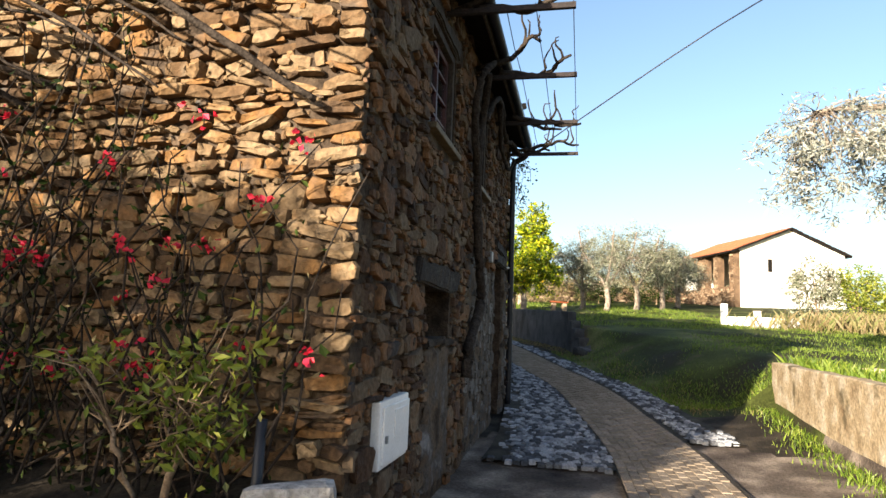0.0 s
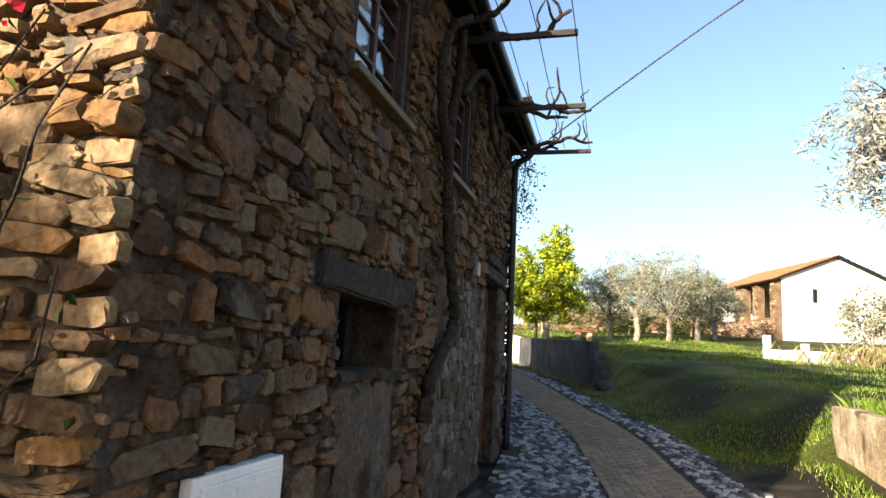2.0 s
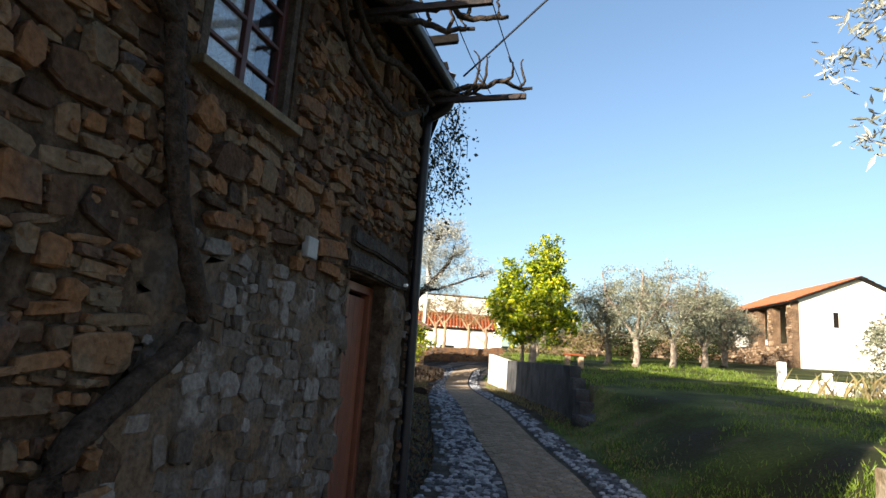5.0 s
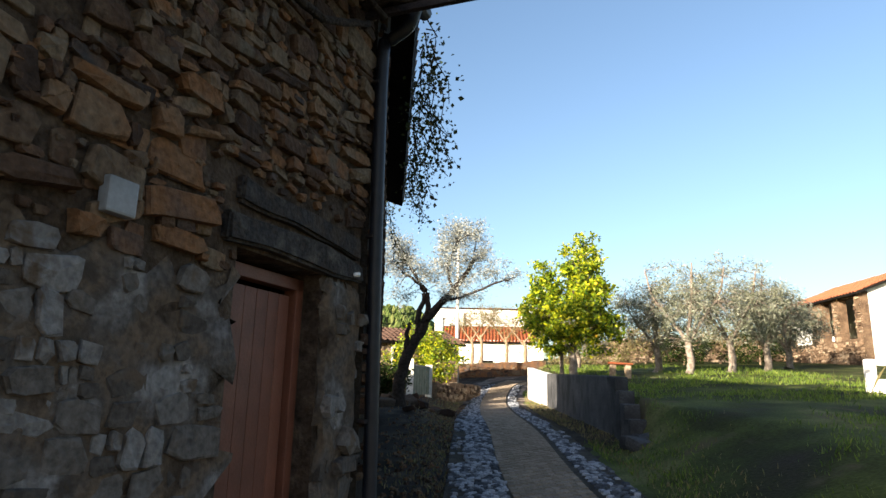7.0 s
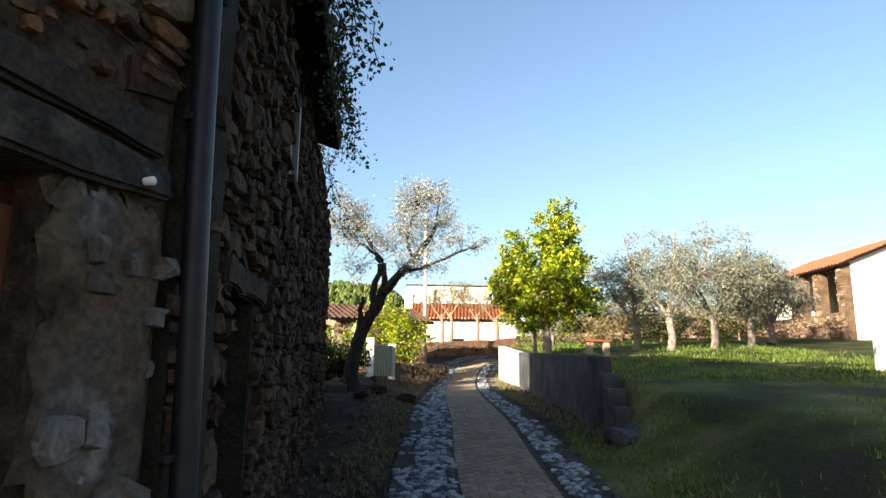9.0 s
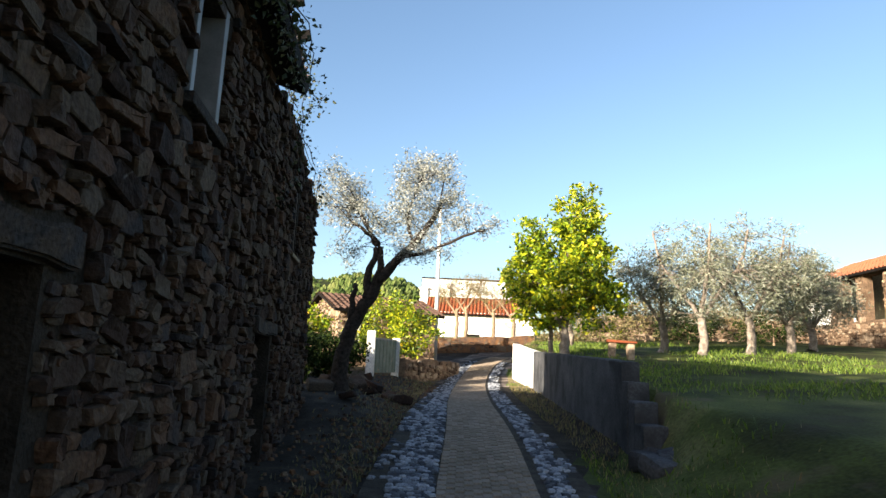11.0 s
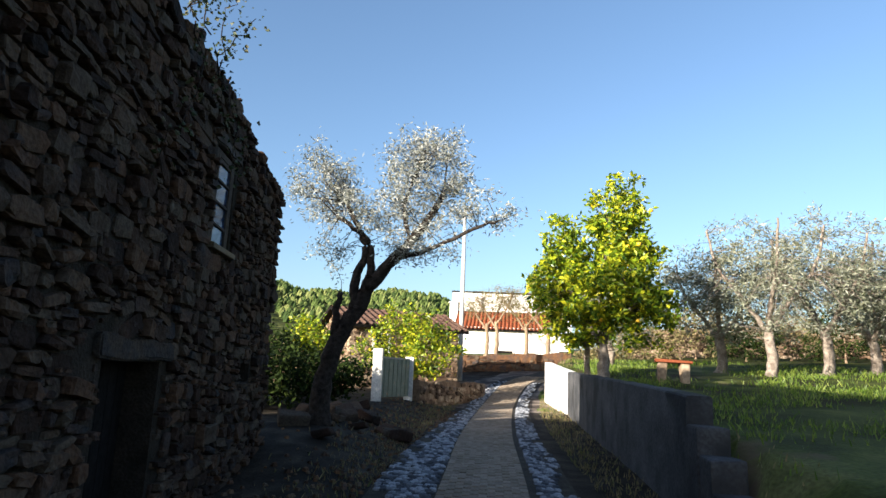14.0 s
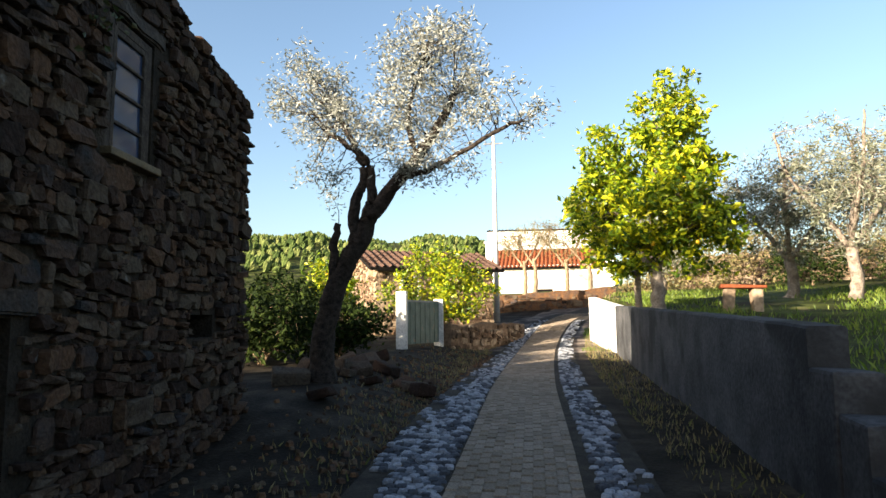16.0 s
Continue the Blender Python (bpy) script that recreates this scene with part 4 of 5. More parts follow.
post(-9.95, 30.9, 1.5, PALECONCRETE, "pale cement gate pillar beside the lane")
post(-10.1, 33.2, 1.35, PALECONCRETE, "pale cement gate pillar beside the lane")
gate = new("gate")
tagged(gate, "faded green sheet-metal garden gate between pillars", "gate")
gzz = ground_z(-10.05, 32) + 0.62
for i in range(7):
    block("sheet", (0.28, 0.02, 1.15), GREENSHEET, pose(-9.97 - 0.01 * i, 31.2 + i * 0.29, gzz, 0, 0, 94), gate, 0.004)
block("rail", (2.05, 0.05, 0.05), GREYMETAL, pose(-10.0, 32.05, gzz + 0.58, 0, 0, 94), gate, 0.005)
thick_wall("wall_gate", (-10.2, 39.5), (-10.15, 33.4), 1.95, 2.0, 0.6, 0.8, TAN, "low rubble wall beside the garden gate", 0.35, 0.08)
pole = new("utility_pole")
tagged(pole, "pale concrete utility pole at the lane's edge", "pole")
pz = ground_z(-12.6, 43.4)
tubes("shaft", [([(-12.6, 43.4, pz - 0.3), (-12.6, 43.4, pz + 4), (-12.62, 43.4, pz + 8.6)], [0.14, 0.11, 0.08])], PALECONCRETE, pole, 8)
block("crossarm", (0.9, 0.05, 0.06), GREYMETAL, pose(-12.62, 43.35, pz + 8.2, 0, 0, 20), pole, 0.01)

pole2 = new("utility_pole")
tagged(pole2, "pale concrete utility pole behind the garden wall", "pole")
pz = ground_z(6.2, 13.6)
tubes("shaft", [([(6.2, 13.6, pz - 0.3), (6.2, 13.6, pz + 4), (6.2, 13.6, pz + 9.5)], [0.21, 0.19, 0.15])], PALECONCRETE, pole2, 10)


# ---------------------------------------------------------------- trees
def tree(name, x, y, limbs, lobes, bark, leaf, label, leaf_size=0.09, wide=0.35, count=6000, seed=1, trunk_r=0.16, clump=0.22, twigs=110, shell=0.0, fruit=0, z=None, droop=0.0):
    """Trunk and limbs as bent tapered runs, twigs out to clumps in the lobes, leaves round the clumps."""
    rng = random.Random(seed)
    top = new(name)
    zz = ground_z(x, y) - 0.12 if z is None else z
    top.matrix_basis = pose(x, y, zz)
    tagged(top, label, "tree")
    runs, tips = [], []
    for i, (pts, ra, rb) in enumerate(limbs):
        p = bend(pts, 5, 0.02, rng)
        runs.append((p, taper(len(p), ra, rb)))
        tips += p[len(p) // 2:]
    if runs:
        # root flare
        p0 = runs[0][1]
        p0[0] *= 1.6
        p0[1] *= 1.2
    spots, thin, fr = [], [], []
    total = sum(r[0] * r[1] * r[2] for c, r in lobes)
    for c, r in lobes:
        share = r[0] * r[1] * r[2] / total
        for _ in range(max(3, int(twigs * share))):
            while True:
                q = Vector((rng.uniform(-1, 1), rng.uniform(-1, 1), rng.uniform(-1, 1)))
                if shell < q.length <= 1 + 0.12 * rng.random():
                    break
            e = Vector(c) + Vector((q.x * r[0], q.y * r[1], q.z * r[2]))
            src = min(tips, key=lambda t: (t - e).length + rng.uniform(0, 0.4)) if tips else Vector(c)
            mid = (src + e) / 2 + Vector((rng.gauss(0, 0.12), rng.gauss(0, 0.12), rng.gauss(0.05, 0.1)))
            tw = bend([src, mid, e], 2, 0.015, rng)
            L = (e - src).length
            thin.append((tw, taper(len(tw), 0.005 + 0.006 * L, 0.003)))
            for _ in range(int(count / twigs)):
                t = rng.random()
                base = e if t < 0.7 else mid + (e - mid) * rng.random()
                k = clump * rng.uniform(0.5, 1.2)
                spots.append(base + Vector((rng.gauss(0, k), rng.gauss(0, k), rng.gauss(0, k * 0.8) - droop * rng.random())))
            if fruit and rng.random() < fruit:
                fr.append(e + Vector((rng.gauss(0, 0.15), rng.gauss(0, 0.15), rng.gauss(0, 0.12))))
    if runs:
        tubes("trunk", runs, bark, top, 9, 0.09)
    tubes("twigs", thin, bark, top, 3, kind="stuff")
    leaves("leaves", spots, leaf_size, leaf, top, wide, rng, 0.5 if droop else 0.0)
    if fr:
        bm = bmesh.new()
        for p in fr:
            bmesh.ops.create_icosphere(bm, subdivisions=1, radius=rng.uniform(0.05, 0.065), matrix=Matrix.Translation(p))
        me = bpy.data.meshes.new("fruit")
        bm.to_mesh(me)
        bm.free()
        me.materials.append(FRUIT)
        me.shade_smooth()
        f = new("fruit", me)
        f.parent = top
        tagged(f, "ripe yellow-orange citrus fruit", kind="stuff")
    return top


# the leaning olive beside the lane
tree("olive_tree", -7.35, 24.4,
     [([(0, 0, 0), (0.05, 0.0, 0.9), (0.3, 0.1, 1.7), (0.62, 0.2, 2.3), (0.8, 0.2, 2.75)], 0.19, 0.13),
      ([(0.72, 0.2, 2.55), (1.2, 0.3, 3.1), (1.7, 0.35, 3.65), (2.1, 0.4, 4.3)], 0.13, 0.05),
      ([(0.5, 0.15, 2.1), (0.5, 0.1, 2.7), (0.65, 0.15, 3.2), (0.45, 0.2, 3.7), (0.0, 0.3, 4.3)], 0.1, 0.04),
      ([(0.78, 0.2, 2.7), (0.72, 0.2, 3.3), (0.5, 0.1, 3.6), (0.1, -0.1, 3.9)], 0.09, 0.03),
      ([(1.2, 0.3, 3.1), (1.9, 0.2, 3.2), (2.8, 0.1, 3.5), (3.3, 0.0, 3.6)], 0.05, 0.02),
      ([(1.5, 0.33, 3.4), (1.3, 0.4, 4.1), (1.6, 0.4, 4.9)], 0.05, 0.02),
      ([(0.22, 0.05, 1.5), (0.2, 0.0, 2.0), (0.28, 0.0, 2.45)], 0.09, 0.05)],
     [((-0.45, 0.2, 4.55), (0.62, 0.8, 0.8)), ((-0.65, 0.2, 5.15), (0.28, 0.3, 0.45)), ((1.75, 0.3, 4.6), (0.85, 0.9, 0.85)), ((1.45, 0.3, 5.4), (0.22, 0.22, 0.42)), ((2.15, 0.3, 5.25), (0.25, 0.25, 0.4)), ((0.75, 0.2, 4.0), (0.75, 0.7, 0.4)), ((3.0, 0, 3.85), (0.65, 0.45, 0.35)), ((1.75, 0.3, 3.35), (0.8, 0.6, 0.4)), ((-0.15, 0.2, 3.3), (0.35, 0.4, 0.5))],
     BARK, SILVERLEAF, "leaning old olive tree with a dark forked trunk", 0.085, 0.27, 17000, 21, 0.24, 0.13, 240)

# the citrus on the terrace
tree("orange_tree", -3.6, 31.4,
     [([(0, 0, 0), (0.03, 0, 0.5), (-0.05, 0, 1.0)], 0.17, 0.13), ([(-0.05, 0, 0.9), (-0.35, -0.1, 1.5), (-0.8, 0.1, 2.2), (-1.0, 0.2, 3.0)], 0.1, 0.04),
      ([(0, 0, 1.0), (0.25, 0, 1.6), (0.5, 0.1, 2.4), (0.5, 0.1, 3.6)], 0.1, 0.04), ([(0, 0, 1.0), (-0.1, 0.2, 1.8), (0, 0.3, 3.0), (0.1, 0.2, 4.2)], 0.08, 0.03),
      ([(0.2, 0, 1.5), (0.8, -0.2, 1.9), (1.2, -0.3, 2.4)], 0.06, 0.03), ([(-0.5, 0.5, 0), (-0.5, 0.5, 0.8), (-0.6, 0.6, 1.6)], 0.09, 0.05)],
     [((-0.6, 0, 2.2), (1.25, 1.3, 1.3)), ((0.45, 0.1, 2.7), (1.2, 1.3, 1.35)), ((0.4, 0.1, 4.2), (0.85, 0.9, 1.1)), ((-1.05, 0.2, 3.4), (0.7, 0.8, 0.7)), ((1.1, 0.4, 1.7), (0.7, 0.9, 0.9)), ((-1.2, 0, 1.7), (0.5, 0.6, 0.5)), ((0.55, 0, 5.2), (0.5, 0.45, 0.55)), ((-1.25, 0.1, 4.0), (0.6, 0.6, 0.45)), ((-1.5, 0, 2.6), (0.6, 0.7, 0.6))],
     PALEBARK, CITRUSLEAF, "dense yellow-green citrus tree with pale trunks", 0.16, 0.5, 19000, 4, 0.17, 0.12, 300, 0.45, 0.15)

# olives along the terrace
OLIVES = [(0.4, 34.6, 1.4, 31), (2.0, 36.5, 1.36, 32), (3.5, 38.5, 1.15, 33), (-0.9, 36.5, 1.15, 35), (4.7, 41.5, 1.05, 34), (-4.6, 38.0, 0.9, 36)]
for x, y, k, sd in OLIVES:
    rg = random.Random(sd)
    a = rg.uniform(0, 6)
    lm = [([(0, 0, 0), (0.06, 0.05, 0.5), (0.0, 0.1, 1.0 * k)], 0.17, 0.13)]
    lb = []
    for i in range(4):
        w = a + i * 1.57 + rg.uniform(-0.4, 0.4)
        cx, cy = math.cos(w), math.sin(w)
        lm.append(([(0, 0.1, 0.9 * k), (0.4 * cx * k, 0.4 * cy * k, 1.5 * k), (0.9 * cx * k, 0.9 * cy * k, 2.2 * k), (1.1 * cx * k, 1.1 * cy * k, 3.0 * k)], 0.08, 0.025))
        lb.append(((1.05 * cx * k, 1.05 * cy * k, rg.uniform(1.55, 2.4) * k), (0.85 * k, 0.85 * k, rg.uniform(0.75, 1.1) * k)))
    lb.append(((0, 0, 2.5 * k), (0.9 * k, 0.9 * k, 0.8 * k)))
    for i in range(4):      # upright shoots
        w = rg.uniform(0, 6.28)
        lb.append(((0.9 * k * math.cos(w), 0.9 * k * math.sin(w), rg.uniform(2.7, 3.1) * k), (0.3, 0.3, 0.55 * k)))
    tree("olive_tree", x, y, lm, lb, PALEBARK, OLIVELEAF, "grey-green olive tree with pale trunks on the terrace", 0.13, 0.25, 10000, sd, 0.17, 0.15, 210)

# shrubs by the barn, dark hedge and lemon bush by the gate
# Hedge bushes get the near-black leaves in place of the ruin's shade.
for x, y, h, w, mt, sd, lab in ((9.2, 31.0, 2.9, 1.1, OLIVELEAF, 41, "thin grey-green shrub"), (11.0, 31.5, 2.6, 1.2, SHRUBLEAF, 42, "yellow-green citrus bush"), (12.8, 31.0, 2.3, 1.1, SHRUBLEAF, 43, "yellow-green citrus bush"), (15.0, 32.0, 2.6, 1.3, OLIVELEAF, 44, "thin grey-green shrub"),
                                (-11.2, 35.3, 3.3, 1.7, CITRUSLEAF, 45, "lemon bush with yellow fruit"), (-9.9, 28.2, 1.5, 1.0, DARKLEAF, 46, "shade-darkened evergreen bush"), (-11.7, 28.0, 1.9, 1.2, DARKLEAF, 47, "shade-darkened evergreen bush"), (-13.4, 30.0, 2.2, 1.3, DARKLEAF, 48, "shade-darkened evergreen bush"), (-10.3, 26.2, 1.6, 1.1, DARKLEAF, 49, "shade-darkened evergreen bush"), (-12.2, 25.5, 2.0, 1.2, DARKLEAF, 50, "shade-darkened evergreen bush"), (-12.9, 31.6, 2.6, 0.9, CITRUSLEAF, 51, "lemon bush with yellow fruit"), (-16, 29, 2.4, 1.6, DARKLEAF, 52, "shade-darkened evergreen bush"), (-13.8, 26.0, 2.4, 1.4, DARKLEAF, 53, "shade-darkened evergreen bush")):
    lm = [([(0, 0, 0), (0.05, 0.02, 0.3 * h), (0, 0.05, 0.6 * h)], 0.05, 0.025), ([(0, 0, 0), (0.3, 0.1, 0.4 * h), (0.5 * w, 0.1, 0.7 * h)], 0.04, 0.02), ([(0, 0, 0), (-0.3, -0.1, 0.4 * h), (-0.5 * w, 0.1, 0.7 * h)], 0.04, 0.02)]
    tree("bush", x, y, lm, [((0, 0, 0.6 * h), (w * 0.8, w * 0.8, h * 0.4)), ((w * 0.5, 0.1, 0.5 * h), (w * 0.6, w * 0.7, h * 0.35)), ((-w * 0.5, 0, 0.45 * h), (w * 0.6, w * 0.7, h * 0.38))], TWIG, mt, lab + " in the garden", 0.14, 0.5, 3000 if h < 2.8 or mt is OLIVELEAF else 6500, sd, 0.05, 0.15, 120, 0.2, 0.12 if mt is CITRUSLEAF else 0)
for x, y, h, w, mt, sd in ((-4.5, 47.0, 3.0, 1.4, DRYGRASS, 64), (-2.2, 48.2, 3.2, 1.6, DRYGRASS, 65), (0.0, 46.6, 2.2, 1.3, DARKLEAF, 66), (2.0, 49.5, 3.2, 1.6, DRYGRASS, 67), (4.0, 48.0, 2.4, 1.5, DARKLEAF, 68), (-6.2, 45.0, 2.0, 1.1, DRYGRASS, 69)):
    tree("bush", x, y, [([(0, 0, 0), (0.05, 0.02, 0.3 * h), (0, 0.05, 0.6 * h)], 0.05, 0.025)], [((0, 0, 0.55 * h), (w, w * 0.8, h * 0.45)), ((w * 0.7, 0.1, 0.45 * h), (w * 0.7, w * 0.7, h * 0.35)), ((-w * 0.7, 0, 0.4 * h), (w * 0.7, w * 0.7, h * 0.38))], TWIG, mt, "rough shrub along the field boundary", 0.16, 0.5, 2600, sd, 0.05, 0.18, 90)
# bare fruit trees in front of the white house
for x, y, k, sd in ((-14.6, 54.0, 1.2, 61), (-12.9, 55.0, 1.1, 62), (-11.2, 54.0, 1.0, 63), (-16.0, 56.0, 1.1, 70)):
    tree("bare_tree", x, y, [([(0, 0, 0), (0.1, 0, 1.2 * k), (0, 0, 2.2 * k)], 0.16, 0.1), ([(0, 0, 2.0 * k), (0.8, 0, 3.0 * k), (1.2, 0, 3.8 * k)], 0.08, 0.03), ([(0, 0, 1.8 * k), (-0.8, 0, 2.8 * k), (-1.4, 0, 3.4 * k)], 0.08, 0.03)],
         [((0.8, 0, 3.6 * k), (1.3, 1.2, 0.9)), ((-1, 0, 3.2 * k), (1.2, 1.2, 0.9))], TWIG, DRYGRASS, "nearly bare fruit tree with pale twigs", 0.1, 0.5, 2200, sd, 0.16, 0.2, 120)

# overhanging silvery tree beside the garden wall
tree("silver_tree", 6.75, 11.5,
     [([(0, 0, 0), (-0.1, 0, 1.6), (-0.3, -0.1, 3.0), (-0.5, -0.2, 4.6)], 0.2, 0.12), ([(-0.3, -0.1, 3.0), (-1.2, -0.4, 3.9), (-2.4, -0.7, 4.2), (-3.6, -1.2, 4.0)], 0.09, 0.03), ([(-0.5, -0.2, 4.2), (-1.4, -0.8, 5.0), (-2.6, -1.2, 5.0)], 0.07, 0.03), ([(-0.4, -0.2, 3.6), (0.6, 0.2, 4.8), (1.2, 0.4, 5.6)], 0.08, 0.03)],
     [((-3.55, -1.2, 3.3), (1.05, 1.0, 0.85)), ((-2.5, -1.0, 3.5), (1.2, 1.1, 0.9)), ((-1.2, -0.5, 4.4), (1.3, 1.2, 1.0)), ((0.6, 0.2, 5.2), (1.5, 1.4, 1.1))],
     PALEBARK, SILVERLEAF, "silvery narrow-leaved tree overhanging the garden wall", 0.11, 0.24, 22000, 71, 0.2, 0.1, 260, droop=0.15)

# garden trees south of the house, whose dappled shade falls on the gable and the lane
for x, y, k, sd in ((-10.4, -5.6, 1.4, 91), (-8.2, -6.3, 1.45, 92), (-6.5, -5.8, 1.2, 93)):
    tree("garden_tree", x, y, [([(0, 0, 0), (0.1, 0.1, 0.7), (0.0, 0.1, 1.4)], 0.18, 0.12), ([(0, 0.1, 1.0), (0.7, 0.2, 1.9), (1.1, 0.2, 2.8)], 0.08, 0.03), ([(0, 0.1, 1.1), (-0.7, 0.0, 2.0), (-1.1, 0.0, 2.9)], 0.08, 0.03), ([(0, 0.1, 1.3), (0.1, 0.2, 2.5), (0.2, 0.2, 4.0)], 0.08, 0.03)],
         [((0.7 * k, 0.2, 2.2 * k), (1.0 * k, 1.1, 1.5 * k)), ((-0.7 * k, 0, 2.0 * k), (1.0 * k, 1.1, 1.6 * k)), ((0.1, 0.2, 3.2 * k), (1.0 * k, 0.9, 1.0 * k))], BARK, DARKLEAF, "evergreen garden tree south of the house", 0.2, 0.5, 3600, sd, 0.18, 0.2, 130)

# ---------------------------------------------------------------- flowering climber and planter before the sunlit gable
RB = random.Random(15)
climber = new("flowering_climber")
tagged(climber, "tangled half-bare climber with red flowers on the gable", "climber")
runs, spots, red = [], [], []
for i in range(90):
    x0 = RB.uniform(-6.5, -2.0)
    p = Vector((x0, RB.uniform(3.2, 3.6), 0.1))
    pts = [p.copy()]
    hgt = RB.uniform(1.2, 2.6) if x0 > -3.6 else RB.uniform(1.8, 4.2)
    while p.z < hgt:
        p = p + Vector((RB.gauss(0.03, 0.12), RB.gauss(0, 0.05), RB.uniform(0.12, 0.3)))
        p.y = min(max(p.y, 2.9), 3.58)
        pts.append(p.copy())
        if RB.random() < 0.5:
            for w in range(6):
                spots.append(p + Vector((RB.gauss(0, 0.14), RB.gauss(-0.05, 0.06), RB.gauss(0, 0.1))))
        if 1.1 < p.z < 2.9 and RB.random() < 0.1:
            c = p + Vector((RB.gauss(0, 0.1), -0.08, RB.gauss(0, 0.08)))
            for w in range(10):
                red.append(c + Vector((RB.gauss(0, 0.04), RB.gauss(0, 0.03), RB.gauss(0, 0.04))))
    runs.append((pts, taper(len(pts), 0.013, 0.004)))
for i in range(16):
    a = Vector((RB.uniform(-6.5, -3.6), RB.uniform(2.6, 3.3), RB.uniform(3.2, 4.6)))
    b = a + Vector((RB.uniform(1.0, 2.2), RB.uniform(-0.1, 0.1), RB.uniform(-0.9, -0.3)))
    q = bend([a, (a + b) / 2 + Vector((0, 0, 0.12)), b], 4, 0.02, RB)
    runs.append((q, taper(len(q), 0.024, 0.007)))
# old vine arms standing out from the gable
for i in range(13):
    a = Vector((RB.uniform(-5.6, -2.6), 3.68, RB.uniform(2.9, 4.7)))
    b = a + Vector((RB.uniform(-0.5, 0.1), -RB.uniform(0.5, 1.1), RB.uniform(-0.05, 0.25)))
    q = bend([a, (a + b) / 2 + Vector((RB.gauss(0, 0.05), 0, RB.gauss(0, 0.05))), b], 4, 0.015, RB)
    runs.append((q, taper(len(q), 0.03, 0.012)))
tubes("stems", runs, BARK, climber, 5, kind="stuff")
leaves("leaves", spots[::2], 0.06, DARKLEAF, climber, 0.55, RB)
leaves("dry_leaves", spots[1::4], 0.055, DRYGRASS, climber, 0.55, RB)
leaves("flowers", red, 0.045, REDFLOWER, climber, 0.8, RB)
prop = tubes("prop_stick", [(bend([(-4.0, 3.2, 4.35), (-2.6, 3.38, 3.42), (-2.02, 3.42, 3.02), (-1.72, 3.5, 2.85)], 3, 0.01, RB), taper(10, 0.03, 0.022))], BARK, None, 7, 0.08)
tagged(prop, "long dry vine cane leaning on the gable", "cane")
tree("bush", -2.35, 3.2, [([(0, 0, 0), (0.05, 0, 0.5), (0.1, 0, 0.9)], 0.03, 0.015), ([(0, 0, 0), (-0.2, -0.05, 0.5), (-0.4, 0, 0.8)], 0.03, 0.012)],
     [((0.1, 0, 0.95), (0.42, 0.2, 0.3)), ((0.4, 0, 1.2), (0.2, 0.15, 0.25)), ((-0.7, 0, 1.1), (0.5, 0.15, 0.12)), ((0.3, 0, 0.75), (0.25, 0.15, 0.2))], TWIG, SHRUBLEAF, "yellow-green garden bush before the stone gable", 0.085, 0.42, 520, 81, 0.03, 0.09, 65, z=0.1)
tree("bush", -3.9, 2.75, [([(0, 0, 0), (0.0, 0, 0.6), (0.05, 0, 1.3)], 0.03, 0.012)], [((0.0, 0, 1.1), (0.16, 0.16, 0.55))], TWIG, SHRUBLEAF, "tall leafy stem in the planting bed", 0.08, 0.55, 500, 82, 0.03, 0.06, 40, z=0.1)
for x, y, h in ((-3.62, 2.85, 1.05), (-1.78, 3.2, 0.95)):
    tagged(tubes("garden_stake", [([(x, y, 0.0), (x + 0.02, y, h)], [0.035, 0.03])], PIPE, None, 8), "dark garden stake in the bed", "stake", "garden stakes")
kerb = new("planter_edge")
tagged(kerb, "rough whitish stone edging of the planting bed", "edging")
for i in range(5):
    block("edging_stone", (0.44, 0.2, 0.8), EDGING, pose(-1.5 - i * 0.42, 3.08 - 0.24 * i, 0.25 - 0.09 * i, 0, R.uniform(-3, 3), 31 + R.uniform(-5, 5)), kerb, 0.06, 0.04)
tagged(mesh_ob("planting_bed", [(-3.4, 2.0, 0.25), (-1.5, 3.15, 0.5), (-1.5, 3.7, 0.54), (-6.5, 3.7, 0.4)], [(0, 1, 2, 3)], DIRT), "dark soil of the planting bed", "bed", kind="structure")

# ---------------------------------------------------------------- grass, dry weeds, far woods
RG = random.Random(23)


def blades(name, spots, h, mat, label):
    verts, faces = [], []
    for x, y, k in spots:
        z = ground_z(x, y) - 0.06
        a = RG.uniform(0, 6.28)
        w = 0.005 + 0.004 * k
        L = h * k * RG.uniform(0.5, 1.3)
        dx, dy = math.cos(a), math.sin(a)
        lx, ly = RG.gauss(0, 0.35) * L, RG.gauss(0, 0.35) * L
        b = len(verts)
        verts += [(x - dx * w, y - dy * w, z), (x + dx * w, y + dy * w, z), (x + lx * 0.4 + dx * w * 0.7, y + ly * 0.4 + dy * w * 0.7, z + L * 0.6), (x + lx, y + ly, z + L)]
        faces += [(b, b + 1, b + 2), (b, b + 2, b + 3)]
    ob = mesh_ob(name, verts, faces, mat, kind="stuff")
    return tagged(ob, label, "grass")


sp = []
while len(sp) < 36000:
    y = RG.uniform(0, 12.7) if RG.random() < 0.22 else 12.7 + 30 * RG.random() ** 1.6
    x = RG.uniform(3.3, 9.5) if y < 12.7 else lane_x(y) + 1.4 + RG.random() ** 1.3 * 11
    if 21.5 < y < 36 and x < along(y, [(22.0, -1.0), (35.4, -5.45), (39, -7)]) + 0.35:
        continue
    if noise.noise(Vector((x * 0.35, y * 0.35, 4))) + 0.5 * noise.noise(Vector((x * 1.1, y * 1.1, 6))) < RG.gauss(0.05, 0.16):
        continue
    sp.append((x, y, 0.8 + max(0, (y - 15) / 26)))
blades("grass", sp, 0.085, GRASS, "short green grass on the terrace and bank")
sp = []
